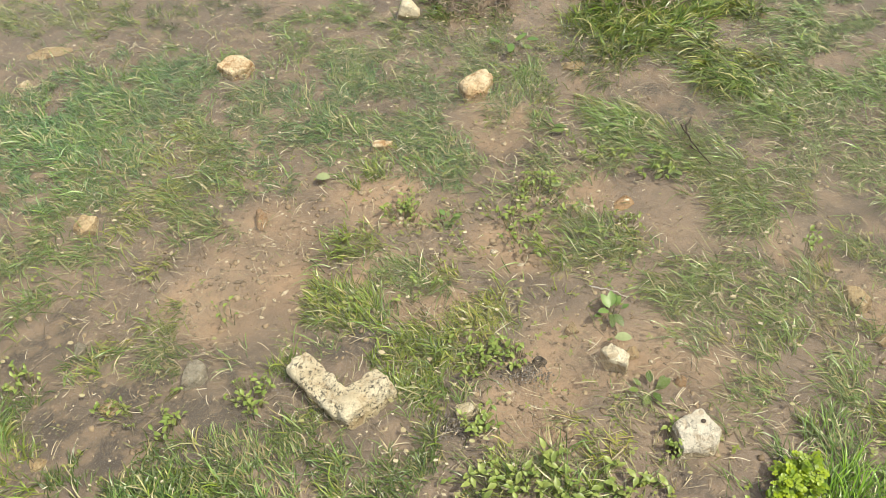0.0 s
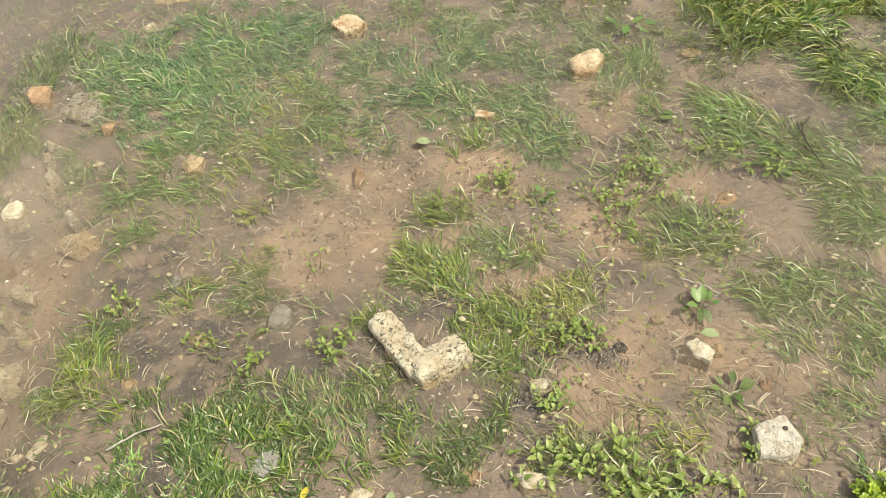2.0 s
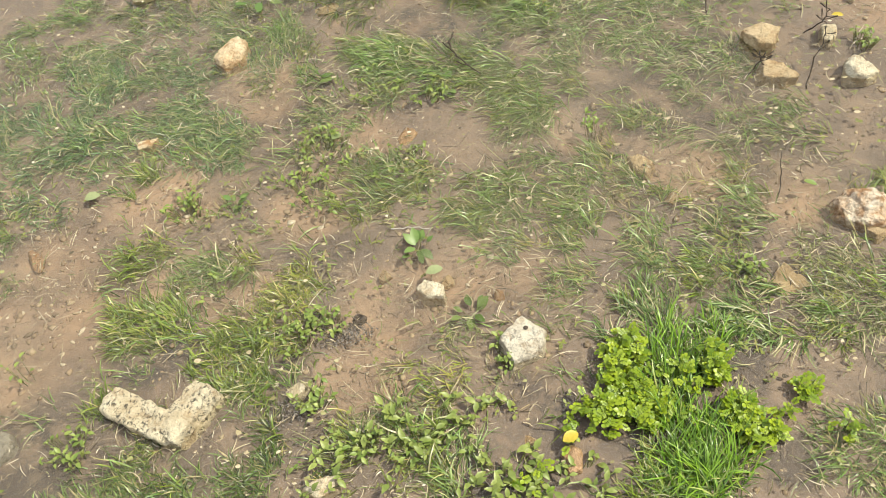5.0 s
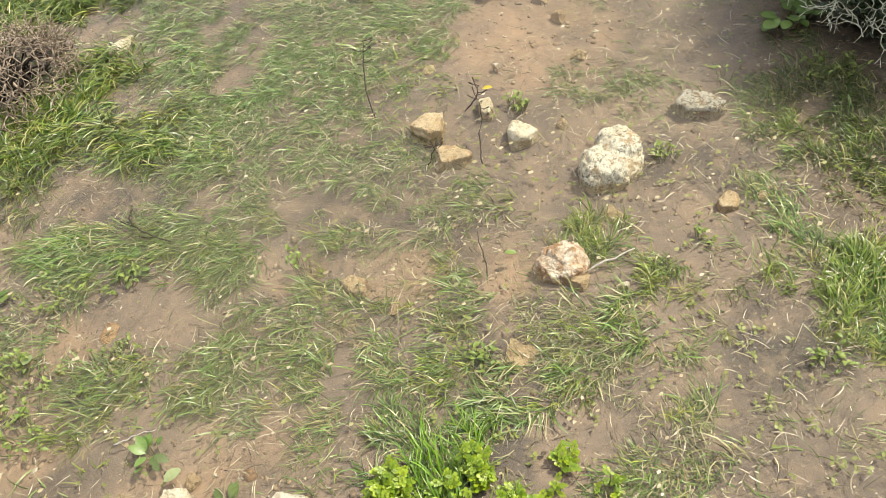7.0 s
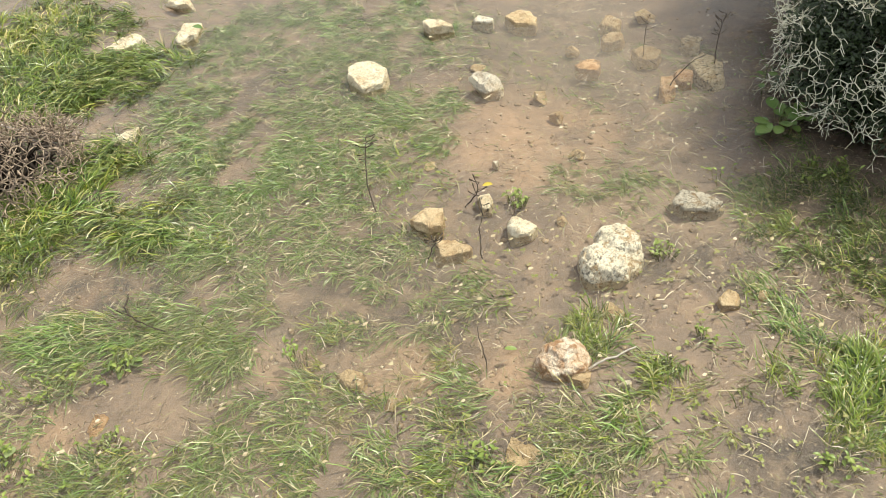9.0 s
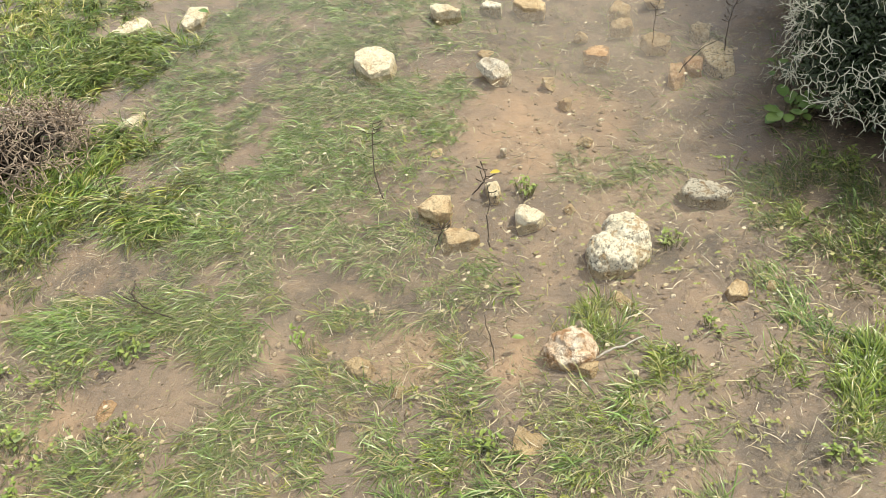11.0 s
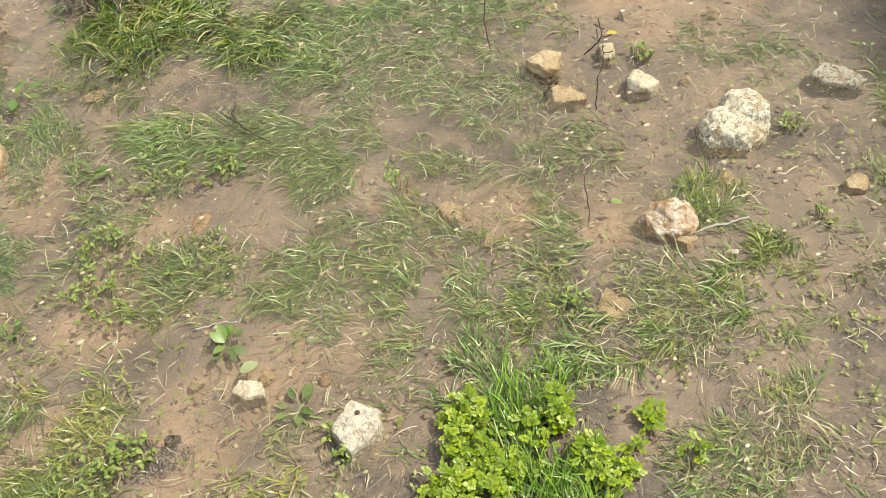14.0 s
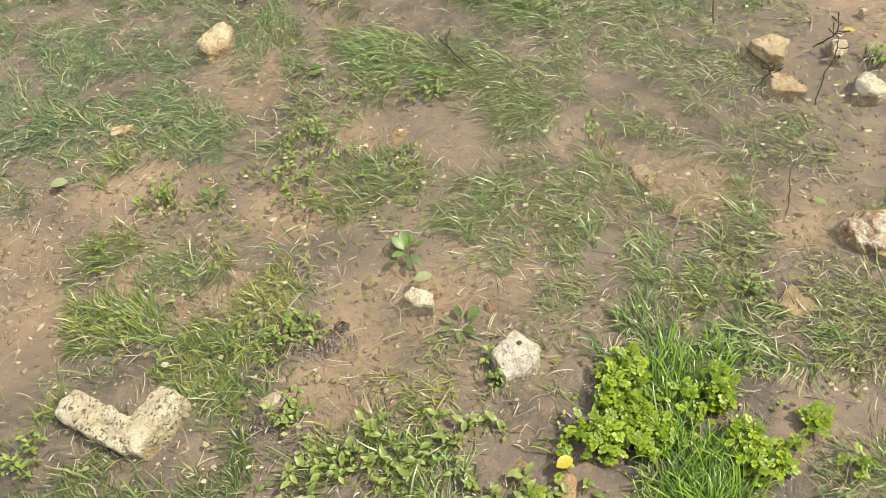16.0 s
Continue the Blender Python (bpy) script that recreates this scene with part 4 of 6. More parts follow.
patch(0.92, 2.20, 0.22, 0.17, -72, -160, "L", 1940)
patch(0.94, 2.34, 0.07, 0.09, -10, -145, "E", 520)
patch(1.16, 2.20, 0.11, 0.09, -39, -168, "S", 590)
patch(1.24, 2.03, 0.09, 0.05, -39, 176, "S", 360)
patch(1.42, 1.94, 0.14, 0.12, -39, -172, "S", 1040)
patch(1.63, 1.88, 0.11, 0.11, -77, -162, "L", 620)
patch(1.79, 1.61, 0.08, 0.07, -39, 56, "E", 580, alone=True)
patch(2.17, 2.01, 0.16, 0.12, -42, -172, "S", 1240)
patch(2.05, 1.62, 0.14, 0.10, -40, 110, "S", 920)
patch(1.20, 1.77, 0.16, 0.10, -38, -156, "B", 770)
patch(1.41, 1.68, 0.09, 0.07, -51, -159, "Y", 490)
patch(0.93, 1.94, 0.10, 0.11, -38, -157, "S", 660)
patch(0.64, 2.22, 0.18, 0.11, -38, -137, "S", 1260)
patch(1.03, 1.71, 0.08, 0.06, -58, -162, "L", 520, alone=True)
patch(1.27, 1.54, 0.11, 0.09, -26, -155, "L", 720)
patch(0.61, 1.96, 0.15, 0.07, -37, -147, "S", 640)
patch(0.82, 1.82, 0.10, 0.07, -37, -166, "L", 520)
patch(1.56, 1.33, 0.17, 0.13, -38, -175, "P", 1520)
patch(1.79, 1.33, 0.11, 0.08, -51, -180, "E", 770)
patch(1.73, 1.19, 0.07, 0.08, -88, -110, "L", 440)
patch(2.02, 1.23, 0.09, 0.07, -38, 86, "E", 440)
patch(2.10, 1.09, 0.07, 0.16, -38, 51, "E", 2080, alone=True)
# dark grass by the bush: its shade is put into the blades' colour
patch(2.43, 1.41, 0.13, 0.16, -40, 106, "D", 1150)
patch(2.55, 1.65, 0.16, 0.13, -42, 121, "D", 1150)
patch(2.45, 1.51, 0.18, 0.21, -41, 114, "D", 2080)
patch(2.38, 1.28, 0.06, 0.12, -40, 92, "E", 460)
patch(2.64, 1.54, 0.13, 0.13, -41, 103, "D", 900)
patch(2.66, 1.77, 0.09, 0.11, -42, 119, "S", 680)
patch(2.44, 1.69, 0.06, 0.18, -41, 122, "S", 670)
patch(2.23, 1.47, 0.08, 0.12, -40, 94, "S", 640)
patch(2.14, 1.30, 0.05, 0.09, -39, 83, "S", 280)
patch(1.40, 1.34, 0.10, 0.05, -37, -165, "L", 490)
patch(0.15, 2.25, 0.15, 0.18, -24, -143, "Q", 1720)
patch(0.38, 2.55, 0.07, 0.17, 6, 62, "S", 810)
patch(0.68, 2.39, 0.15, 0.11, -39, -175, "L", 730)
patch(0.92, 2.29, 0.10, 0.17, 19, -148, "E", 990)
patch(0.97, 2.06, 0.10, 0.17, -50, -140, "L", 770)
patch(0.57, 1.93, 0.12, 0.11, -11, -177, "Y", 660)
patch(0.86, 1.74, 0.11, 0.06, -41, 144, "P", 450)
patch(1.04, 1.81, 0.08, 0.10, -24, -160, "L", 490)
patch(1.25, 1.54, 0.18, 0.11, -24, -163, "S", 1190)
patch(1.29, 1.34, 0.12, 0.08, -23, 179, "L", 970)
patch(1.58, 1.30, 0.17, 0.14, -23, -171, "P", 2080)
patch(1.17, 1.33, 0.07, 0.08, -23, 64, "E", 580)
patch(1.17, 1.14, 0.11, 0.09, -67, 81, "E", 860)
patch(1.10, 1.40, 0.09, 0.07, -23, 123, "L", 520)
patch(1.61, 1.12, 0.05, 0.05, -23, 53, "P", 330, alone=True)
patch(1.42, 1.03, 0.13, 0.09, -22, 178, "S", 860)
patch(0.23, 1.53, 0.11, 0.10, 0, -145, "E", 860)
patch(0.30, 1.70, 0.14, 0.05, -33, -179, "Y", 450)
patch(0.14, 1.76, 0.09, 0.06, -23, -178, "L", 410)
patch(0.69, 1.45, 0.06, 0.07, -23, -124, "P", 410)
patch(0.73, 1.32, 0.12, 0.05, -22, 179, "P", 490)
patch(0.58, 1.32, 0.11, 0.04, -22, 139, "P", 360)
patch(0.49, 1.26, 0.15, 0.08, -12, 157, "P", 650)
patch(0.29, 1.26, 0.12, 0.07, -12, 178, "D", 530)
patch(0.98, 1.49, 0.09, 0.07, -23, -163, "S", 490)
patch(1.16, 1.27, 0.07, 0.09, -13, 62, "E", 720)
patch(1.09, 1.09, 0.10, 0.09, -12, 79, "E", 1110)
patch(1.25, 1.09, 0.06, 0.07, -12, 85, "P", 440)
patch(1.23, 1.27, 0.04, 0.12, -13, 64, "G", 1050)
patch(1.09, 1.34, 0.10, 0.04, -13, 98, "E", 360)
patch(1.08, 1.07, 0.07, 0.07, -12, 89, "G", 770)
patch(1.02, 1.05, 0.05, 0.04, -12, 71, "E", 360)
patch(0.43, 1.24, 0.17, 0.07, -12, 158, "E", 740)
patch(0.60, 1.19, 0.09, 0.07, -12, 109, "L", 300)
patch(-0.31, 1.07, 0.11, 0.10, 24, 173, "D", 720)
patch(-0.07, 1.06, 0.14, 0.10, 24, 173, "D", 780)
patch(-0.43, 0.99, 0.10, 0.08, 24, 175, "D", 450)
patch(-0.46, 1.28, 0.26, 0.18, 8, -172, "D", 3020)
patch(-0.61, 1.42, 0.19, 0.12, 7, -173, "B", 810)
patch(-0.22, 1.20, 0.15, 0.10, 8, 168, "D", 760)
patch(-0.45, 0.86, 0.13, 0.06, 24, 161, "D", 580)
patch(-0.68, 0.78, 0.07, 0.08, 24, 157, "D", 440)
patch(0.03, 2.49, 0.19, 0.31, -22, -136, "Q", 3840)
patch(0.09, 2.88, 0.27, 0.18, -23, -141, "D", 2650)
patch(0.30, 2.45, 0.11, 0.16, 26, 64, "Q", 1100)
patch(0.25, 2.73, 0.14, 0.14, -23, -143, "S", 1220)
patch(1.57, 1.17, 0.10, 0.10, -19, -178, "P", 830)
patch(1.49, 1.02, 0.09, 0.07, -19, 172, "P", 550)
patch(1.15, 1.70, 0.08, 0.07, -24, -151, "B", 330)
patch(-1.42, 1.81, 0.07, 0.23, 22, 137, "E", 980, alone=True)
patch(-1.52, 2.20, 0.15, 0.18, 21, 139, "D", 1480)
patch(-1.11, 2.29, 0.31, 0.24, 21, -175, "Q", 4790)
patch(-0.95, 1.98, 0.23, 0.17, 22, -142, "S", 2550)
patch(-0.63, 2.12, 0.14, 0.20, 38, -112, "Y", 1280)
patch(-0.39, 2.27, 0.19, 0.22, 22, -127, "Q", 2630)
patch(-0.14, 2.50, 0.25, 0.24, 22, -127, "Q", 3830)
patch(0.13, 2.27, 0.14, 0.15, 22, -129, "Q", 1330)
patch(-0.66, 1.90, 0.12, 0.11, 22, -112, "Y", 620)
patch(-0.81, 1.72, 0.12, 0.10, 22, -112, "S", 760)
patch(-1.13, 1.69, 0.05, 0.17, 22, 135, "S", 570)
patch(-1.05, 1.53, 0.07, 0.07, 22, 169, "S", 310)
patch(-0.55, 1.72, 0.12, 0.10, 22, -114, "Y", 580)
patch(-0.42, 1.52, 0.09, 0.06, 36, -130, "E", 410)
patch(-0.50, 1.40, 0.12, 0.06, 36, -144, "S", 420)
patch(-0.02, 1.65, 0.11, 0.07, -9, 171, "E", 580, alone=True)
patch(-0.03, 1.83, 0.06, 0.05, 36, -144, "E", 230, alone=True)
patch(-0.03, 2.15, 0.05, 0.05, 22, 110, "E", 200, alone=True)
patch(0.12, 1.77, 0.07, 0.05, 9, 163, "S", 230)
patch(0.57, 1.94, 0.13, 0.09, 23, -144, "L", 720)
patch(0.33, 1.68, 0.07, 0.10, -39, 141, "Y", 440, alone=True)
patch(0.18, 1.53, 0.08, 0.08, 41, -133, "E", 490)
patch(0.26, 1.45, 0.09, 0.07, 11, -134, "E", 580)
patch(-0.67, 1.18, 0.07, 0.08, 23, 150, "E", 470, alone=True)
patch(-0.71, 1.04, 0.05, 0.04, 36, -130, "E", 300, alone=True)
patch(-0.50, 1.10, 0.08, 0.08, 23, -178, "B", 440)
patch(-0.23, 1.05, 0.14, 0.13, 24, 174, "D", 1660)
patch(-0.45, 0.85, 0.13, 0.06, 24, 161, "D", 970)
patch(-0.65, 0.76, 0.10, 0.07, 24, 157, "D", 690)
patch(-0.05, 1.23, 0.14, 0.09, 23, -179, "D", 860)
patch(0.16, 1.20, 0.14, 0.08, 24, -178, "D", 990)
patch(-0.08, 1.47, 0.03, 0.04, 23, 123, "E", 150, alone=True)
patch(0.31, 2.54, 0.12, 0.12, 38, -136, "E", 830)
patch(0.66, 2.45, 0.12, 0.12, -3, -175, "L", 660)
patch(0.56, 2.94, 0.25, 0.15, 51, -114, "Y", 1750)
patch(0.70, 2.99, 0.10, 0.23, 21, -115, "E", 1480)
patch(0.81, 2.16, 0.08, 0.21, 23, -173, "L", 760)
patch(0.81, 1.80, 0.07, 0.10, -34, 175, "P", 440)
patch(0.40, 2.18, 0.09, 0.11, 22, -143, "S", 600)
patch(-1.44, 1.50, 0.07, 0.07, 22, 135, "S", 320)
patch(-0.99, 1.03, 0.04, 0.09, 23, 135, "E", 230)
patch(-0.74, 0.81, 0.06, 0.06, 24, 156, "D", 260)
patch(-0.03, 1.35, 0.08, 0.06, 23, -180, "D", 290)
patch(-0.90, 2.28, 0.37, 0.37, 6, -174, "Q", 8560)
patch(-0.72, 2.47, 0.28, 0.20, 5, -139, "Q", 3540)
patch(-1.39, 2.83, 0.33, 0.14, 5, -156, "E", 2890)
patch(-0.86, 2.90, 0.30, 0.10, 5, -136, "D", 1590)
patch(0.64, 3.00, 0.23, 0.15, 5, -125, "Y", 1560)
patch(1.18, 2.77, 0.22, 0.22, 5, -145, "L", 2190)
patch(1.37, 3.01, 0.16, 0.18, 5, -145, "S", 1850)
patch(0.98, 2.49, 0.15, 0.19, -28, 169, "L", 1220)
patch(-0.32, 2.81, 0.20, 0.22, 5, -139, "S", 2780)
patch(0.60, 2.45, 0.14, 0.12, -26, 169, "L", 730)
patch(1.01, 2.13, 0.10, 0.20, 6, -160, "L", 890)
patch(-0.83, 1.66, 0.18, 0.13, 7, -143, "S", 1500)
patch(-0.52, 1.93, 0.19, 0.16, 6, -127, "S", 2030)
# combed tufts
patch(0.88, 3.88, 0.18, 0.29, -45, 68, "T", 2189, alone=True, comb=0.5)
patch(1.01, 4.40, 0.24, 0.25, -46, 63, "U", 1182, comb=0.5)
patch(1.13, 3.76, 0.15, 0.24, -45, -144, "T", 1748, alone=True, comb=0.5)
patch(1.25, 3.70, 0.15, 0.19, -45, 177, "T", 1104, alone=True, comb=0.5)
patch(1.60, 3.66, 0.15, 0.25, -46, -137, "W", 1215, comb=0.5)
patch(1.38, 3.29, 0.14, 0.16, -44, -157, "L", 677, alone=True, comb=0.5)
patch(1.02, 3.15, 0.10, 0.13, -43, -149, "T", 570, alone=True, comb=0.5)
patch(1.17, 2.97, 0.14, 0.14, -43, -169, "W", 611, comb=0.5)
patch(1.34, 2.99, 0.13, 0.14, -43, -160, "W", 558, comb=0.5)
patch(0.71, 2.96, 0.14, 0.12, -41, -157, "T", 950, alone=True, comb=0.5)
patch(0.86, 2.90, 0.12, 0.12, -42, -159, "L", 542, alone=True, comb=0.5)
patch(0.91, 2.75, 0.11, 0.10, -41, -160, "L", 366, alone=True, comb=0.5)
patch(1.11, 2.65, 0.17, 0.14, -41, -163, "L", 819, alone=True, comb=0.5)
patch(1.11, 2.45, 0.10, 0.07, -41, -166, "L", 253, alone=True, comb=0.5)
patch(0.93, 2.32, 0.10, 0.08, -40, -168, "L", 375, alone=True, comb=0.5)
patch(0.62, 2.50, 0.12, 0.09, -40, -172, "L", 429, alone=True, comb=0.5)
patch(0.71, 2.39, 0.10, 0.09, -39, 178, "L", 320, alone=True, comb=0.5)
patch(0.97, 2.13, 0.09, 0.10, -39, -170, "L", 337, alone=True, comb=0.5)
patch(1.06, 2.21, 0.08, 0.08, -40, -168, "L", 218, alone=True, comb=0.5)
patch(1.15, 2.24, 0.10, 0.06, -40, -169, "L", 135, alone=True, comb=0.5)
patch(1.24, 2.01, 0.07, 0.04, -39, 153, "Y", 74, alone=True, comb=0.5)
patch(1.81, 3.14, 0.16, 0.25, -45, -160, "W", 1007, comb=0.5)
patch(1.59, 2.89, 0.12, 0.21, -44, -163, "W", 669, comb=0.5)
patch(1.52, 2.53, 0.15, 0.18, -42, -166, "W", 737, comb=0.5)
patch(1.32, 2.40, 0.12, 0.13, -41, -166, "W", 390, comb=0.5)
patch(1.46, 2.15, 0.10, 0.12, -41, -170, "W", 282, comb=0.5)
patch(1.89, 2.56, 0.11, 0.10, -43, -173, "W", 284, comb=0.5)
patch(1.79, 1.61, 0.07, 0.05, -40, 27, "E", 129, alone=True, comb=0.5)
patch(1.62, 1.87, 0.07, 0.05, -40, 168, "L", 96, alone=True, comb=0.5)
patch(1.41, 1.71, 0.05, 0.04, -39, 154, "L", 58, alone=True, comb=0.5)
patch(1.40, 1.92, 0.09, 0.08, -40, -172, "S", 123, comb=0.5)
patch(1.80, 1.33, 0.07, 0.05, -39, 164, "P", 70, alone=True, comb=0.5)
patch(1.57, 1.34, 0.10, 0.07, -38, 180, "E", 187, alone=True, comb=0.5)
patch(1.45, 1.29, 0.07, 0.04, -38, 178, "E", 89, alone=True, comb=0.5)
patch(1.30, 1.50, 0.07, 0.06, -38, -173, "E", 125, alone=True, comb=0.5)
patch(1.22, 1.45, 0.06, 0.03, -38, -178, "E", 64, alone=True, comb=0.5)
patch(1.02, 1.72, 0.06, 0.04, -38, -173, "E", 94, alone=True, comb=0.5)
patch(0.94, 1.82, 0.08, 0.06, -38, -173, "L", 126, alone=True, comb=0.5)
patch(0.81, 1.78, 0.08, 0.04, -38, -173, "E", 103, alone=True, comb=0.5)
patch(0.62, 1.97, 0.08, 0.06, -38, -170, "L", 156, alone=True, comb=0.5)
patch(2.16, 1.10, 0.05, 0.10, -39, 16, "T", 285, alone=True, comb=0.5)
patch(2.02, 1.04, 0.06, 0.06, -38, 15, "E", 164, alone=True, comb=0.5)
patch(2.02, 1.23, 0.07, 0.04, -39, 165, "P", 75, alone=True, comb=0.5)
patch(1.75, 1.18, 0.03, 0.06, -39, -153, "Y", 38, alone=True, comb=0.5)
patch(1.25, 1.73, 0.07, 0.05, -38, -176, "L", 66, alone=True, comb=0.5)
patch(1.15, 1.83, 0.08, 0.04, -39, 167, "B", 71, comb=0.5)
patch(2.16, 2.10, 0.10, 0.09, -43, -177, "S", 152, comb=0.5)
# dark blades again carry the bush's shade in their colour
patch(2.41, 1.50, 0.13, 0.14, -41, 178, "D", 549, alone=True, comb=0.5)
patch(2.39, 1.32, 0.09, 0.10, -41, 175, "D", 300, alone=True, comb=0.5)
patch(-1.47, 1.87, 0.06, 0.16, 21, 112, "D", 425, alone=True, comb=0.5)
patch(-1.52, 2.20, 0.09, 0.15, 21, 111, "D", 638, alone=True, comb=0.5)
patch(-1.16, 1.70, 0.05, 0.11, 22, 108, "D", 172, alone=True, comb=0.5)
patch(-0.68, 1.20, 0.05, 0.07, 23, 104, "E", 170, alone=True, comb=0.5)
patch(-0.71, 1.04, 0.05, 0.04, 24, 78, "E", 85, alone=True, comb=0.5)
patch(-0.51, 1.11, 0.05, 0.06, 23, 134, "D", 134, alone=True, comb=0.5)
patch(-0.44, 1.03, 0.05, 0.04, 24, 128, "D", 84, alone=True, comb=0.5)
patch(-0.29, 1.08, 0.09, 0.06, 24, 113, "D", 304, alone=True, comb=0.5)
patch(-0.27, 0.98, 0.06, 0.06, 24, 116, "D", 239, alone=True, comb=0.5)
patch(-0.20, 1.14, 0.05, 0.04, 23, 112, "D", 97, alone=True, comb=0.5)
patch(-0.45, 0.84, 0.11, 0.05, 24, 122, "D", 338, alone=True, comb=0.5)
patch(-0.67, 0.75, 0.06, 0.06, 24, 125, "D", 221, alone=True, comb=0.5)
patch(-0.42, 0.91, 0.05, 0.04, 24, 119, "D", 94, alone=True, comb=0.5)
patch(-0.20, 0.94, 0.07, 0.04, 24, 114, "D", 126, alone=True, comb=0.5)
patch(-0.12, 1.25, 0.08, 0.06, 23, 110, "S", 112, comb=0.5)
patch(-0.03, 1.18, 0.08, 0.05, 23, 125, "S", 115, comb=0.5)
patch(0.14, 1.22, 0.06, 0.05, 24, 130, "S", 79, comb=0.5)
patch(-0.49, 1.45, 0.06, 0.05, 23, -129, "E", 82, alone=True, comb=0.5)
patch(-0.42, 1.54, 0.05, 0.05, 23, -129, "E", 75, alone=True, comb=0.5)
patch(-0.56, 1.38, 0.06, 0.04, 23, -129, "Y", 52, alone=True, comb=0.5)
patch(-0.05, 1.65, 0.06, 0.07, 23, 165, "E", 165, alone=True, comb=0.5)
patch(-0.02, 1.82, 0.06, 0.04, 22, -131, "E", 79, alone=True, comb=0.5)
patch(-0.04, 2.15, 0.05, 0.05, 22, 110, "E", 78, alone=True, comb=0.5)
patch(0.12, 1.77, 0.04, 0.05, 23, 165, "L", 50, alone=True, comb=0.5)
patch(0.20, 1.54, 0.08, 0.06, 23, 126, "E", 188, alone=True, comb=0.5)
patch(0.23, 1.46, 0.08, 0.05, 23, 109, "E", 162, alone=True, comb=0.5)
patch(0.31, 1.70, 0.04, 0.09, 23, 131, "Y", 130, alone=True, comb=0.5)
patch(0.49, 1.93, 0.06, 0.08, 22, 159, "E", 128, alone=True, comb=0.5)
patch(0.59, 1.95, 0.07, 0.07, 23, 159, "L", 137, alone=True, comb=0.5)
patch(0.80, 1.81, 0.09, 0.05, 23, -157, "L", 166, alone=True, comb=0.5)
patch(0.84, 1.73, 0.06, 0.09, 23, 159, "L", 215, alone=True, comb=0.5)
patch(0.64, 2.46, 0.11, 0.09, 22, -142, "L", 364, alone=True, comb=0.5)
patch(0.13, 2.25, 0.10, 0.13, 22, 157, "S", 364, comb=0.5)
patch(0.32, 2.58, 0.10, 0.13, 21, -143, "S", 397, comb=0.5)
patch(0.58, 2.78, 0.10, 0.12, 22, -142, "T", 388, alone=True, comb=0.5)
patch(0.63, 3.04, 0.16, 0.10, 21, 81, "T", 931, alone=True, comb=0.5)
patch(-0.63, 1.86, 0.08, 0.10, 22, 166, "Y", 164, alone=True, comb=0.5)
patch(-0.99, 2.10, 0.20, 0.22, 22, 154, "Q", 1918, comb=0.5)
patch(-0.65, 2.17, 0.09, 0.18, 22, 162, "Y", 313, alone=True, comb=0.5)
patch(-1.31, 2.21, 0.12, 0.18, 21, 156, "Q", 854, comb=0.5)
patch(-0.88, 2.27, 0.11, 0.19, 21, 153, "Q", 828, comb=0.5)
patch(1.16, 1.32, 0.07, 0.07, -14, 70, "G", 428, alone=True, comb=0.5)
patch(1.09, 1.24, 0.04, 0.08, -13, 72, "G", 313, alone=True, comb=0.5)
patch(1.11, 1.14, 0.07, 0.06, -13, 61, "G", 326, alone=True, comb=0.5)
patch(1.07, 1.06, 0.06, 0.04, -12, 60, "G", 131, alone=True, comb=0.5)
patch(1.30, 1.33, 0.07, 0.04, -13, 153, "L", 83, alone=True, comb=0.5)
patch(1.05, 1.41, 0.07, 0.06, -14, 132, "L", 100, alone=True, comb=0.5)
patch(1.25, 1.49, 0.11, 0.06, -14, 165, "L", 198, alone=True, comb=0.5)
patch(0.82, 1.77, 0.08, 0.06, -15, 153, "L", 179, alone=True, comb=0.5)
patch(1.02, 1.70, 0.05, 0.06, -15, 108, "L", 110, alone=True, comb=0.5)
patch(1.44, 1.72, 0.05, 0.07, -15, 123, "L", 93, alone=True, comb=0.5)
patch(1.44, 1.62, 0.06, 0.05, -15, 150, "L", 80, alone=True, comb=0.5)
patch(1.16, 1.85, 0.10, 0.06, -16, 136, "L", 138, alone=True, comb=0.5)
patch(0.96, 2.10, 0.08, 0.11, -17, -169, "L", 288, alone=True, comb=0.5)
patch(0.91, 2.31, 0.10, 0.11, -18, -168, "L", 478, alone=True, comb=0.5)
patch(0.69, 2.38, 0.12, 0.10, -18, 176, "L", 410, alone=True, comb=0.5)
patch(1.08, 2.50, 0.08, 0.08, -18, -166, "L", 274, alone=True, comb=0.5)
patch(-0.27, 2.57, 0.13, 0.19, -17, 126, "Q", 960, comb=0.5)
patch(0.10, 2.29, 0.10, 0.12, -16, 124, "Q", 449, comb=0.5)
patch(0.33, 2.60, 0.07, 0.14, -18, 95, "S", 307, comb=0.5)
patch(0.56, 1.37, 0.07, 0.04, -13, -170, "P", 63, alone=True, comb=0.5)
patch(0.61, 1.97, 0.09, 0.07, -16, 178, "L", 154, alone=True, comb=0.5)
patch(-0.01, 1.67, 0.08, 0.06, -14, 137, "E", 154, alone=True, comb=0.5)
patch(1.50, 1.32, 0.07, 0.06, -14, 155, "L", 113, alone=True, comb=0.5)
patch(1.35, 1.03, 0.05, 0.05, -12, 131, "P", 44, alone=True, comb=0.5)
patch(-0.02, 1.65, 0.08, 0.06, 7, 154, "E", 173, alone=True, comb=0.5)
patch(0.64, 2.46, 0.10, 0.08, 6, -158, "L", 295, alone=True, comb=0.5)
patch(0.96, 2.72, 0.10, 0.11, 5, -145, "T", 506, alone=True, comb=0.5)
patch(0.97, 2.12, 0.09, 0.09, 6, -147, "L", 276, alone=True, comb=0.5)
patch(0.89, 1.83, 0.08, 0.07, 7, -174, "L", 182, alone=True, comb=0.5)
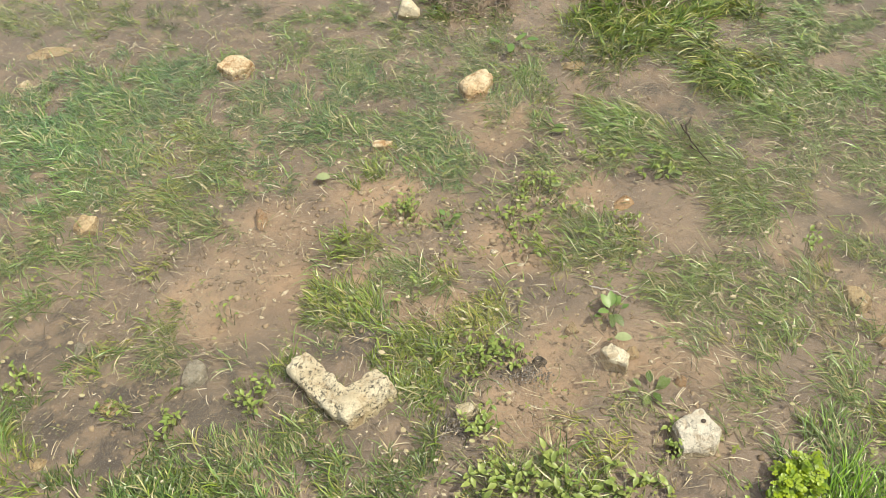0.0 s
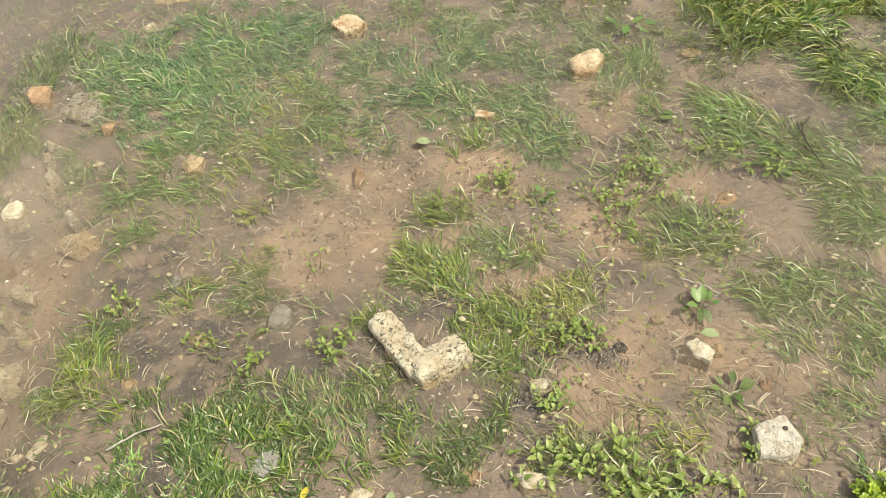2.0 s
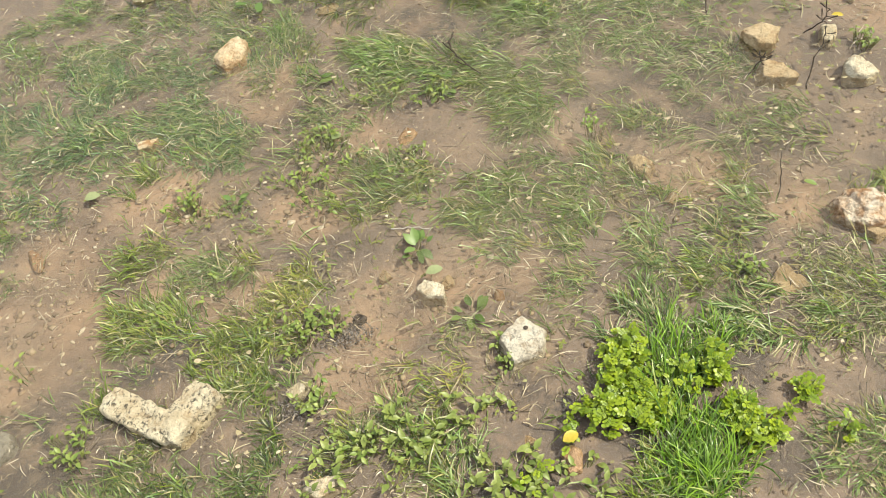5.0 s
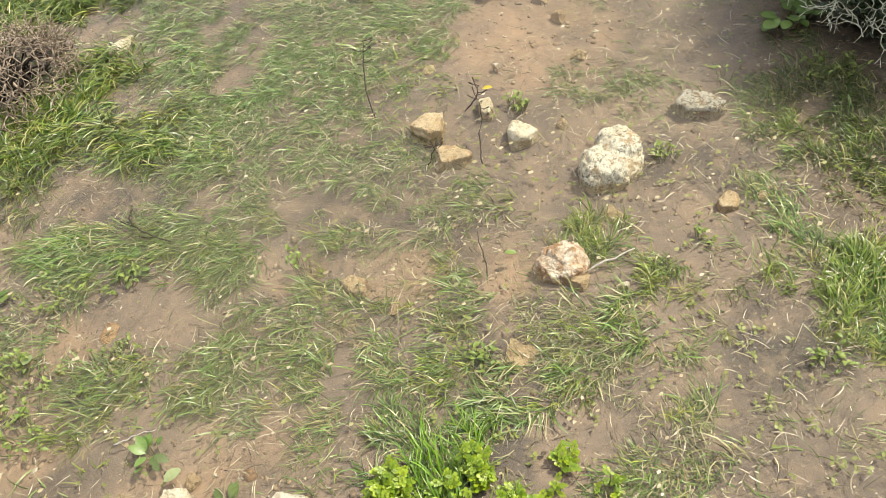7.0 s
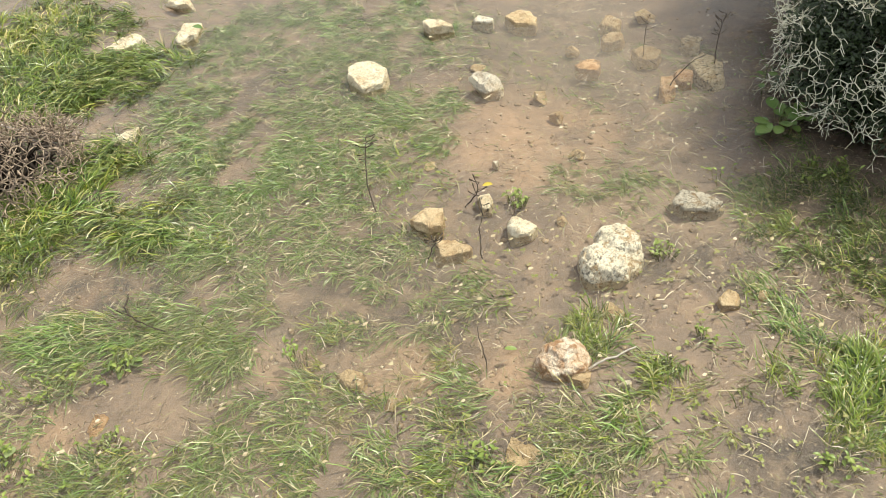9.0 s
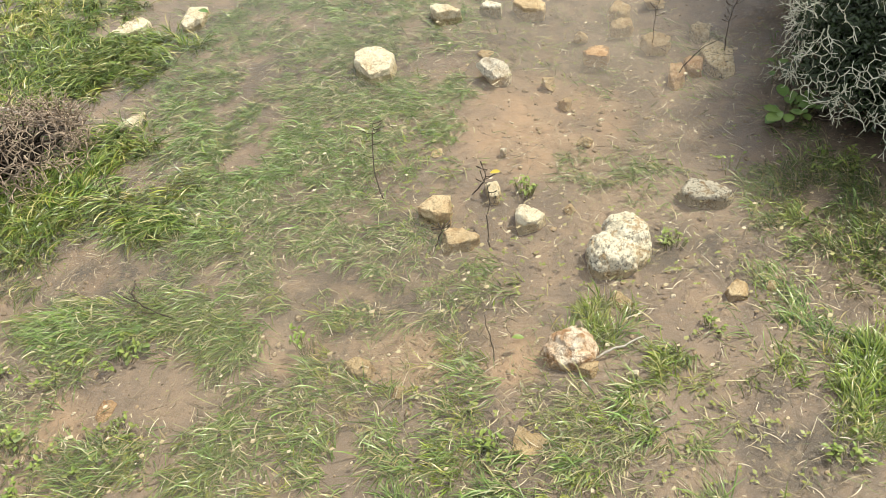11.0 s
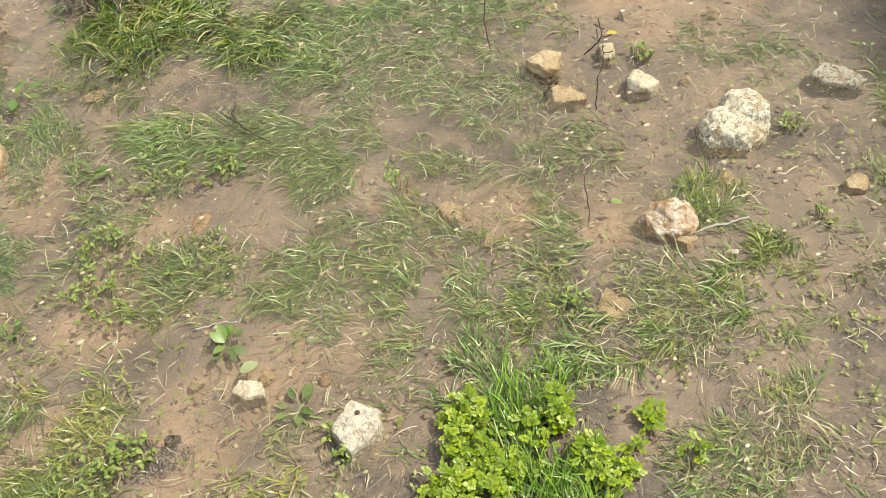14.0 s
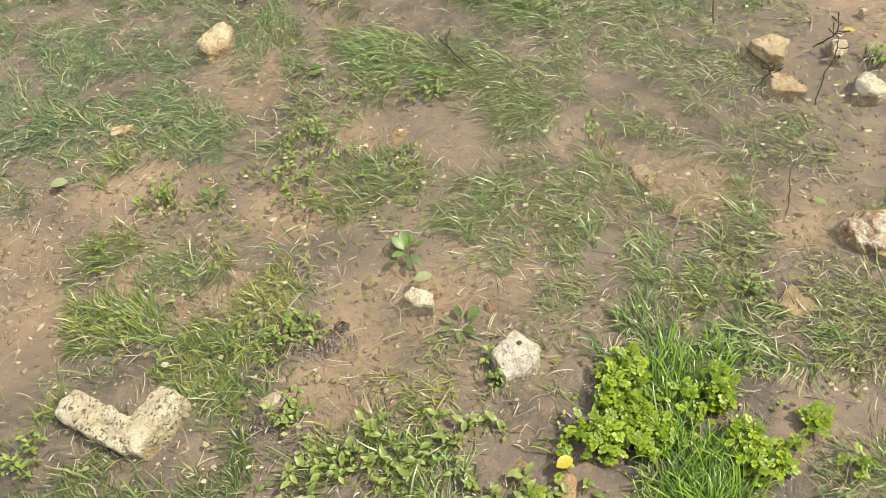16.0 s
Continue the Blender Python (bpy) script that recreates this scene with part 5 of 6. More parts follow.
patch(0.99, 1.71, 0.06, 0.07, 7, 173, "L", 129, alone=True, comb=0.5)
patch(1.04, 2.47, 0.10, 0.08, 6, -145, "L", 259, alone=True, comb=0.5)
patch(0.81, 3.05, 0.15, 0.11, 5, 73, "T", 809, alone=True, comb=0.5)
patch(0.66, 2.86, 0.07, 0.10, 5, 74, "T", 309, alone=True, comb=0.5)
patch(0.37, 2.58, 0.07, 0.15, 6, 89, "S", 324, comb=0.5)
patch(-0.14, 2.30, 0.12, 0.16, 6, 147, "S", 500, comb=0.5)
patch(-0.08, 1.24, 0.15, 0.07, 8, 118, "S", 273, comb=0.5)
patch(-0.23, 1.14, 0.11, 0.04, 8, 113, "D", 171, alone=True, comb=0.5)
patch(1.12, 1.44, 0.07, 0.08, 8, 108, "L", 199, alone=True, comb=0.5)
patch(1.12, 1.88, 0.08, 0.08, 7, 141, "L", 183, alone=True, comb=0.5)
patch(0.11, 1.47, 0.05, 0.05, 7, 128, "E", 60, alone=True, comb=0.5)
patch(0.26, 1.47, 0.08, 0.06, 7, 125, "E", 174, alone=True, comb=0.5)
patch(0.33, 1.71, 0.04, 0.07, 7, 122, "Y", 104, alone=True, comb=0.5)


def stray_grass():
    """Thin growth between the patches, and turf beyond them."""
    rng = turf.rng
    for _ in range(8500):
        x, y = rng.uniform(-2.3, 3.8), rng.uniform(0.6, 5.4)
        if any(inside(x, y, *c) > 0.45 for c in CLAY) or any(inside(x, y, *c) > 0.7 * rng.random() for c in CLEAR) or (x < -1.0 and y < 1.9 and x + 0.42 * (y - 1.2) < -0.95):
            continue
        if noise.noise((x * 1.8, y * 1.8, 4.0)) > -0.22:
            tussock(x, y, 2.6 + 1.6 * noise.noise((x * 0.8, y * 0.8, 6.0)), "SSLEPSB"[int(rng.integers(7))], int(rng.integers(3, 9)), 0.016)
    for _ in range(6500):
        x, y = 0.7 + rng.normal(0, 3.2), 2.0 + rng.normal(0, 3.2)
        if not (-2.3 < x < 3.8 and 0.6 < y < 5.4) and math.hypot(x - 0.7, y - 0.55) > 0.6 and noise.noise((x * 1.6, y * 1.6, 4.0)) > -0.2:
            tussock(x, y, 2.6 + 1.6 * noise.noise((x * 0.8, y * 0.8, 6.0)), "ELTY"[int(rng.integers(4))], int(rng.integers(8, 20)), 0.05)


def litter():
    """Bits of straw and rotting blades lying on the mud and the water."""
    rng = turf.rng
    for _ in range(42000):
        x, y = rng.uniform(-1.8, 3.0), rng.uniform(0.7, 3.4)
        if noise.noise((x * 3.1, y * 3.1, 12.0)) > rng.uniform(-0.5, 0.1):
            long = rng.random() ** 3
            turf.blade(x, y, max(level(x, y), -0.012) + 0.003, rng.uniform(0, 6.283), 0.010 + 0.055 * long, rng.uniform(0.0, 0.25), 0.2, rng.uniform(0.0010, 0.0025),
                       "HHHKKP"[int(rng.integers(6))], 0.003)


stray_grass()
litter()
tagged(new("grass", turf.mesh("grass")), "half-drowned green meadow grass combed flat by floodwater", "grass", kind="stuff")


# ---- leafy plants ----
def leaf_mesh(length, width, material, cup=0.2, point=0.0):
    """A small leaf with a fold along its middle, its stalk end at the origin, reaching along +x."""
    verts, faces = [], []
    ring = [(0.0, 0.10), (0.2, 0.72), (0.45, 1.0), (0.72, 0.86 - 0.25 * point), (0.92, 0.42 - 0.25 * point), (1.0, 0.06)]
    for t, w in ring:
        half = 0.5 * width * w
        z = cup * length * (0.55 * t - 0.75 * t * t)
        verts += [(t * length, -half, z + cup * half * 0.8), (t * length, 0.0, z), (t * length, half, z + cup * half * 0.8)]
    for i in range(len(ring) - 1):
        a = i * 3
        faces += [(a, a + 3, a + 4, a + 1), (a + 1, a + 4, a + 5, a + 2)]
    return mesh_of("leaf", verts, faces, material)


def plant(name, label, category, x, y, spots, mesh, stalk, group=""):
    """A plant of many leaves: spots are (dx, dy, height, heading, pitch, size)."""
    base = new(name)
    z = level(x, y)
    base.matrix_world = pose(x, y, z)
    tubes = Tubes(3)
    for dx, dy, h, heading, pitch, size in spots:
        m = pose(dx, dy, h, 0, 0, heading) @ pose(0, 0, 0, 0, pitch, 0) @ Matrix.Diagonal((size, size, size, 1))
        part("leaf", mesh, base, m)
        tubes.rod([(dx * 0.6, dy * 0.6, -0.006), (dx * 0.85, dy * 0.85, h * 0.6), (dx, dy, h)], [0.0011, 0.0009, 0.0007])
    part("stalk", tubes.mesh("stalk", stalk), base)["kind"] = "stuff"
    return tagged(base, label, category, group)


STALK = leaf_material("green_stalk", (0.16, 0.22, 0.05), (0.24, 0.28, 0.08))
WEED_LEAF = leaf_mesh(0.0125, 0.0070, WEED, 0.5, 0.6)
DOCK_LEAF = leaf_mesh(0.052, 0.030, DOCK, 0.25, 0.5)
ROUND_LEAF = leaf_mesh(0.055, 0.046, DOCK, 0.2)
rng = random.Random(21)


def bed(name, label, category, x, y, a, b, turn, count, mesh, low, high, group=""):
    """Leaves over an ellipse, thicker in its middle, in little sprigs of three or four."""
    c, s = math.cos(radians(turn)), math.sin(radians(turn))
    z, spots = level(x, y), []
    while len(spots) < count:
        r, q = math.sqrt(rng.random()) * rng.uniform(0.7, 1.1), rng.uniform(0, 6.283)
        u, v = a * r * math.cos(q), b * r * math.sin(q)
        dx, dy = u * c - v * s, u * s + v * c
        top = rng.uniform(low, high) * (1.0 - 0.25 * r)
        turn0 = rng.uniform(0, 360)
        for k in range(rng.randint(3, 4)):
            heading = turn0 + k * 110 + rng.uniform(-25, 25)
            spots.append((dx + rng.uniform(-0.008, 0.008), dy + rng.uniform(-0.008, 0.008), top - z + rng.uniform(-0.006, 0.006), heading,
                          rng.uniform(-50, 34), rng.uniform(0.5, 1.45)))
    return plant(name, label, category, x, y, spots, mesh, STALK, group)


CRESS = "bright leafy weeds"
BROAD_LEAF = leaf_mesh(0.019, 0.0095, BROADWEED, 0.45, 0.6)


def pinnate_leaf(length, material, pairs=2):
    """A compound leaf: rounded leaflets in pairs along a stalk, the end one largest."""
    verts, faces = [], []

    def leaflet(x, y, heading, size):
        one = [(0, 0), (0.25, 0.36), (0.6, 0.46), (0.9, 0.28), (1.0, 0.0), (0.9, -0.28), (0.6, -0.46), (0.25, -0.36)]
        c, s, n = math.cos(heading), math.sin(heading), len(verts)
        for u, v in one + [(0.55, 0.0)]:
            verts.append((x + size * (u * c - v * s), y + size * (u * s + v * c), size * (0.22 * abs(v) - 0.25 * (u - 0.4) ** 2) - 0.25 * x * x / length))
        faces.extend((n + k, n + (k + 1) % 8, n + 8) for k in range(8))

    leaflet(length * 0.60, 0, 0.1, length * 0.46)
    for k in range(pairs):
        for side in (-1, 1):
            leaflet(length * (0.12 + 0.52 * k / pairs), 0.001 * side, side * (1.25 - 0.12 * k), length * (0.24 + 0.05 * k))
    n = len(verts)
    verts += [(0, -0.0006, 0), (0, 0.0006, 0), (length * 0.65, 0.0004, -0.0015), (length * 0.65, -0.0004, -0.0015)]
    faces.append((n, n + 1, n + 2, n + 3))
    return mesh_of("leaf", verts, faces, material)


CRESS_LEAF = pinnate_leaf(0.017, CLOVER, 3)
bed("cress_patch", "dense lime-green cress over dark mud", "plant", 1.017, 1.275, 0.052, 0.092, -13, 320, CRESS_LEAF, 0.006, 0.042, CRESS)
bed("cress_patch", "dense lime-green cress edging a grey puddle", "plant", 0.952, 1.195, 0.048, 0.042, -12, 150, CRESS_LEAF, 0.006, 0.042, CRESS)
bed("cress_patch", "lime-green cress grown through with grass", "plant", 1.038, 1.181, 0.046, 0.036, -12, 150, CRESS_LEAF, 0.006, 0.042, CRESS)
bed("cress_patch", "lime-green cress half hidden by lush grass", "plant", 1.105, 1.215, 0.06, 0.07, -13, 70, CRESS_LEAF, 0.006, 0.042, CRESS)
bed("cress_patch", "bright lime-green cress standing in tall grass", "plant", 1.19, 1.248, 0.024, 0.05, -13, 140, CRESS_LEAF, 0.006, 0.042, CRESS)
bed("cress_patch", "bright lime-green cress trailing through grass", "plant", 1.201, 1.139, 0.036, 0.042, -13, 150, CRESS_LEAF, 0.006, 0.042, CRESS)
bed("cress_patch", "lime-green cress at the rim of a puddle", "plant", 1.226, 1.092, 0.042, 0.026, -13, 64, CRESS_LEAF, 0.006, 0.042, CRESS)
bed("cress_patch", "small yellow-green cress sprigs in shallow mud", "plant", 1.335, 1.163, 0.03, 0.027, -13, 30, CRESS_LEAF, 0.002, 0.022, CRESS)
bed("cress_patch", "small yellow-green cress sprigs by a puddle", "plant", 1.292, 1.118, 0.026, 0.024, -12, 10, CRESS_LEAF, 0.002, 0.022, CRESS)
bed("cress_patch", "thin yellow-green cress sprigs among grass", "plant", 1.376, 1.065, 0.04, 0.03, -12, 20, CRESS_LEAF, 0.002, 0.022, CRESS)
bed("cress_patch", "yellow-green cress beside a yellow leaf", "plant", 0.895, 1.165, 0.05, 0.04, 0, 16, CRESS_LEAF, 0.002, 0.022, CRESS)
bed("cress_patch", "yellow-green cress sprigs beside brown stones", "plant", 0.78, 1.1, 0.07, 0.04, 0, 16, CRESS_LEAF, 0.002, 0.022, CRESS)
bed("weed_patch", "yellow-green weeds with longer oval leaves", "plant", 0.735, 1.115, 0.12, 0.08, 0, 90, BROAD_LEAF, 0.0, 0.014, "leafy weeds")
bed("weed_patch", "yellow-green weeds with longer oval leaves", "plant", 0.50, 1.215, 0.20, 0.10, 15, 110, BROAD_LEAF, 0.0, 0.014, "leafy weeds")
bed("weed_patch", "yellowing oval-leaved weeds beside brown stones", "plant", 0.85, 1.075, 0.10, 0.06, 0, 40, BROAD_LEAF, 0.0, 0.014, "leafy weeds")
bed("weed_patch", "pale oval-leaved weeds in grass below a stone", "plant", 0.71, 1.27, 0.06, 0.05, 0, 30, BROAD_LEAF, -0.002, 0.012, "leafy weeds")
bed("weed_patch", "low green weeds with small oval leaves", "plant", 0.475, 1.262, 0.16, 0.065, 22, 60, WEED_LEAF, -0.004, 0.018, "leafy weeds")
bed("weed_patch", "low green weeds with small oval leaves", "plant", 0.62, 1.21, 0.13, 0.07, 0, 60, WEED_LEAF, -0.004, 0.018, "leafy weeds")
bed("weed_patch", "sparse green weeds beside a pale stone", "plant", 0.795, 1.372, 0.035, 0.04, 0, 36, WEED_LEAF, 0.0, 0.02, "leafy weeds")
bed("weed_patch", "drowned weeds with dull oval leaves", "plant", 0.36, 2.03, 0.10, 0.09, 0, 70, WEED_LEAF, -0.012, 0.002, "leafy weeds")
bed("weed_patch", "pale green weeds by a muddy hole", "plant", 0.44, 1.545, 0.05, 0.035, 0, 44, WEED_LEAF, -0.002, 0.012, "leafy weeds")
bed("weed_patch", "drowned weeds with faded leaves", "plant", 0.375, 1.355, 0.05, 0.03, 20, 30, WEED_LEAF, -0.006, 0.006, "leafy weeds")
bed("weed_patch", "green weeds with small rounded leaves", "plant", -0.15, 1.37, 0.07, 0.04, 20, 40, WEED_LEAF, -0.006, 0.006, "leafy weeds")
bed("weed_patch", "tiny green weeds in dark mud", "plant", -0.38, 1.29, 0.12, 0.06, 20, 44, WEED_LEAF, -0.012, 0.0, "leafy weeds")
bed("weed_patch", "small leafy weeds at a boulder's foot", "plant", 2.085, 1.665, 0.05, 0.03, -33, 36, WEED_LEAF, -0.004, 0.008, "leafy weeds")
bed("weed_patch", "small weeds among pale stones", "plant", 1.925, 2.09, 0.05, 0.035, -33, 40, WEED_LEAF, 0.002, 0.022, "leafy weeds")
bed("weed_patch", "small weeds in silty shallow water", "plant", 1.95, 1.40, 0.06, 0.025, -33, 22, WEED_LEAF, -0.004, 0.004, "leafy weeds")
bed("weed_patch", "green weeds in shaded water by the bush", "plant", 2.66, 1.62, 0.12, 0.06, -33, 70, WEED_LEAF, -0.006, 0.01, "leafy weeds")
bed("weed_patch", "little green weeds at the water's edge", "plant", 2.30, 1.05, 0.16, 0.10, 0, 24, WEED_LEAF, -0.006, 0.01, "leafy weeds")
bed("weed_patch", "pale drowned weeds in silty water", "plant", 0.086, 1.990, 0.07, 0.05, 0, 40, WEED_LEAF, -0.008, 0.004, "leafy weeds")
bed("weed_patch", "dark drowned weeds in silty water", "plant", 0.451, 2.106, 0.12, 0.08, 0, 70, WEED_LEAF, -0.014, 0.0, "leafy weeds")
bed("weed_patch", "fresh weeds among short grass", "plant", 0.366, 1.558, 0.09, 0.04, 0, 50, WEED_LEAF, -0.006, 0.008, "leafy weeds")
bed("weed_patch", "low weeds in muddy shallows", "plant", 0.14, 1.71, 0.12, 0.08, 20, 46, WEED_LEAF, -0.010, 0.002, "leafy weeds")
bed("weed_patch", "dull drowned weeds under silty water", "plant", 0.62, 2.02, 0.14, 0.10, 0, 60, WEED_LEAF, -0.012, 0.0, "leafy weeds")
bed("weed_patch", "pale green weeds in thin silty water", "plant", 0.455, 2.085, 0.07, 0.11, 23, 60, WEED_LEAF, -0.003, 0.012, "leafy weeds")
bed("weed_patch", "yellow-green weeds on wet clay", "plant", 0.097, 1.959, 0.06, 0.06, 23, 40, WEED_LEAF, -0.003, 0.012, "leafy weeds")
bed("weed_patch", "small round-leaved weeds beside a pale stone", "plant", -0.127, 1.346, 0.04, 0.03, 23, 30, WEED_LEAF, -0.003, 0.012, "leafy weeds")
bed("weed_patch", "small green weeds in dark mud", "plant", -0.299, 1.255, 0.05, 0.04, 23, 34, WEED_LEAF, -0.003, 0.012, "leafy weeds")
bed("weed_patch", "dull weeds at the rim of the pool", "plant", -0.690, 1.327, 0.06, 0.05, 23, 34, WEED_LEAF, -0.003, 0.012, "leafy weeds")
bed("weed_patch", "yellow-green weeds between grass tufts", "plant", 0.412, 1.953, 0.09, 0.10, 6, 60, WEED_LEAF, -0.003, 0.012, "leafy weeds")
bed("weed_patch", "light green weeds in silty water", "plant", 0.574, 2.293, 0.08, 0.10, 6, 44, WEED_LEAF, -0.003, 0.012, "leafy weeds")
bed("weed_patch", "yellow-green weeds by a muddy hole", "plant", 0.365, 1.514, 0.05, 0.06, 8, 44, WEED_LEAF, -0.003, 0.012, "leafy weeds")
bed("weed_patch", "pale weeds among cream stones", "plant", 0.372, 1.368, 0.05, 0.06, 8, 40, WEED_LEAF, -0.003, 0.012, "leafy weeds")
bed("weed_patch", "yellow-green weeds between trailing grass", "plant", 0.749, 2.240, 0.11, 0.08, -39, 60, WEED_LEAF, -0.003, 0.012, "leafy weeds")
bed("weed_patch", "round-leaved weeds in short grass", "plant", 1.345, 1.460, 0.05, 0.04, -38, 40, WEED_LEAF, -0.003, 0.012, "leafy weeds")
bed("weed_patch", "yellow-green weeds on orange clay", "plant", 1.152, 1.971, 0.04, 0.04, -39, 24, WEED_LEAF, -0.003, 0.012, "leafy weeds")
bed("weed_patch", "green weeds at the foot of tall grass", "plant", 1.925, 1.007, 0.07, 0.05, -38, 40, WEED_LEAF, -0.003, 0.012, "leafy weeds")


def seedlings():
    """Tiny paired leaves scattered over the mud."""
    r = random.Random(33)
    verts, faces = [], []
    for _ in range(4200):
        x, y = r.uniform(-1.7, 2.6), r.uniform(0.8, 3.0)
        if noise.noise((x * 2.6, y * 2.6, 15.0)) < r.uniform(-0.05, 0.35):
            continue
        z = max(level(x, y), -0.02) + r.uniform(0.003, 0.012)
        turn = r.uniform(0, 6.283)
        for k in range(r.randint(2, 4)):
            a = turn + k * 1.9 + r.uniform(-0.3, 0.3)
            s = r.uniform(0.005, 0.014)
            u, w = Vector((math.cos(a), math.sin(a), r.uniform(-0.3, 0.3))), Vector((-math.sin(a), math.cos(a), r.uniform(-0.3, 0.3)))
            p, i = Vector((x, y, z)), len(verts)
            verts += [p, p + u * s * 0.5 + w * s * 0.33, p + u * s, p + u * s * 0.5 - w * s * 0.33]
            faces += [(i, i + 1, i + 2), (i, i + 2, i + 3)]
    me = mesh_of("seedlings", [tuple(v) for v in verts], faces, WEED)
    tagged(new("seedlings", me), "tiny green seedlings dotted over the mud", "seedling", kind="stuff")


seedlings()


def flecks():
    """Torn bits of leaf, froth and husk afloat on the water and stuck to the mud."""
    r = random.Random(77)
    verts, faces = [], []
    for _ in range(15000):
        x, y = r.uniform(-2.0, 3.2), r.uniform(0.75, 3.6)
        if noise.noise((x * 2.3, y * 2.3, 21.0)) < r.uniform(-0.55, 0.15):
            continue
        s, turn, n = 0.0009 + 0.0052 * r.random() ** 4, r.uniform(0, 6.283), len(verts)
        z = max(level(x, y), -0.004) + 0.0035
        k = r.randint(4, 6)
        for i in range(k):
            a = turn + 6.283 * i / k
            q = s * r.uniform(0.6, 1.25)
            verts.append((x + q * math.cos(a) * 1.4, y + q * math.sin(a), z + r.uniform(-0.0006, 0.0012)))
        faces.append(tuple(range(n, n + k)))
    m = Nodes("plant_crumbs", rough=0.6, spec=0.4)
    c = m.ramp(m.island(), [(0.0, (0.06, 0.045, 0.035)), (0.35, (0.24, 0.20, 0.11)), (0.55, (0.30, 0.31, 0.12)), (0.8, (0.48, 0.41, 0.28)), (1.0, (0.62, 0.56, 0.44))])
    tagged(new("plant_crumbs", mesh_of("plant_crumbs", verts, faces, m.color(c))), "tiny pale and brown plant crumbs afloat on muddy water", "debris", kind="stuff")


flecks()


def rosette(label, x, y, count, radius, mesh, height, flat=-8, squash=1.0, size=1.0):
    spots, z = [], level(x, y)
    for i in range(count):
        heading = i * 137.5 + rng.uniform(-70, 70)
        r = radius * rng.uniform(0.1, 1.3)
        spots.append((r * math.cos(radians(heading)), squash * r * math.sin(radians(heading)), height - z + rng.uniform(-0.006, 0.008), heading,
                      flat + rng.uniform(-22, 22), size * rng.uniform(0.45, 1.2)))
    return plant("broadleaf_plant", label, "plant", x, y, spots, mesh, STALK, "broad-leaved plants")


rosette("green dock plant with broad leaves beside a stone", 0.655, 1.70, 11, 0.020, DOCK_LEAF, -0.006, size=0.75)
rosette("half-drowned dock plant with narrow green leaves", 0.745, 1.50, 10, 0.022, DOCK_LEAF, -0.014, size=0.75)
rosette("broad-leaved weed with light green leaves", 0.218, 1.964, 11, 0.018, DOCK_LEAF, -0.008, size=0.6)
rosette("pale green rosette in the mud", -0.282, 1.575, 7, 0.028, WEED_LEAF, 0.004, size=1.3)
rosette("drowned green leaves under silty water", 0.45, 2.37, 5, 0.04, DOCK_LEAF, -0.010, size=0.75)
rosette("fresh water plant with round green leaves under the bush", 2.755, 1.845, 22, 0.050, ROUND_LEAF, 0.018, flat=-2, size=0.85)
rosette("shaded water plant with round green leaves under the bush", 2.90, 2.03, 7, 0.05, ROUND_LEAF, 0.03, flat=-4, size=0.8)
rosette("grey-green feathery plant in the grass", 0.30, 2.80, 9, 0.05, DOCK_LEAF, 0.004, size=0.8)
rosette("drowned dull green rosette", 0.80, 2.25, 6, 0.04, DOCK_LEAF, -0.012, size=0.7)
rosette("small light green rosette in shallow water", 2.44, 1.80, 7, 0.04, WEED_LEAF, 0.006, size=1.3)


def loose_leaf(label, x, y, z, heading, length, width, material, pitch=0.0):
    ob = new("fallen_leaf", leaf_mesh(length, width, material, 0.3))
    ob.matrix_world = pose(x, y, z, 0, 0, heading) @ pose(0, 0, 0, 0, pitch, 0)
    return tagged(ob, label, "leaf", "loose leaves")


loose_leaf("bright yellow fallen leaf", 0.858, 1.150, 0.022, 20, 0.034, 0.024, YELLOW)
loose_leaf("pale upturned dock leaf above a cream stone", 0.662, 1.612, 0.010, 10, 0.04, 0.026, PALE_LEAF)
loose_leaf("round pale green floating leaf", 0.484, 2.112, 0.003, 40, 0.03, 0.028, PALE_LEAF)
loose_leaf("green leaf lying on a cream stone", 1.565, 3.80, 0.055, -60, 0.05, 0.03, DOCK)
loose_leaf("pale floating leaf in silty water", -0.18, 2.075, 0.003, 10, 0.04, 0.032, PALE_LEAF)
loose_leaf("small yellow floating leaf", -0.038, 0.995, 0.004, 90, 0.03, 0.014, YELLOW)
loose_leaf("small yellow floating leaf", -0.075, 0.965, 0.004, 60, 0.028, 0.014, YELLOW)
loose_leaf("light green leaf beside a rusty stone", 1.585, 1.64, 0.004, 150, 0.03, 0.015, WEED, -15)
loose_leaf("small yellow leaf on a bare stem", 1.895, 2.16, 0.03, 150, 0.03, 0.018, YELLOW)
loose_leaf("pale bud-like leaf in the mud", 0.135, 1.025, 0.006, 100, 0.04, 0.02, PALE_LEAF)


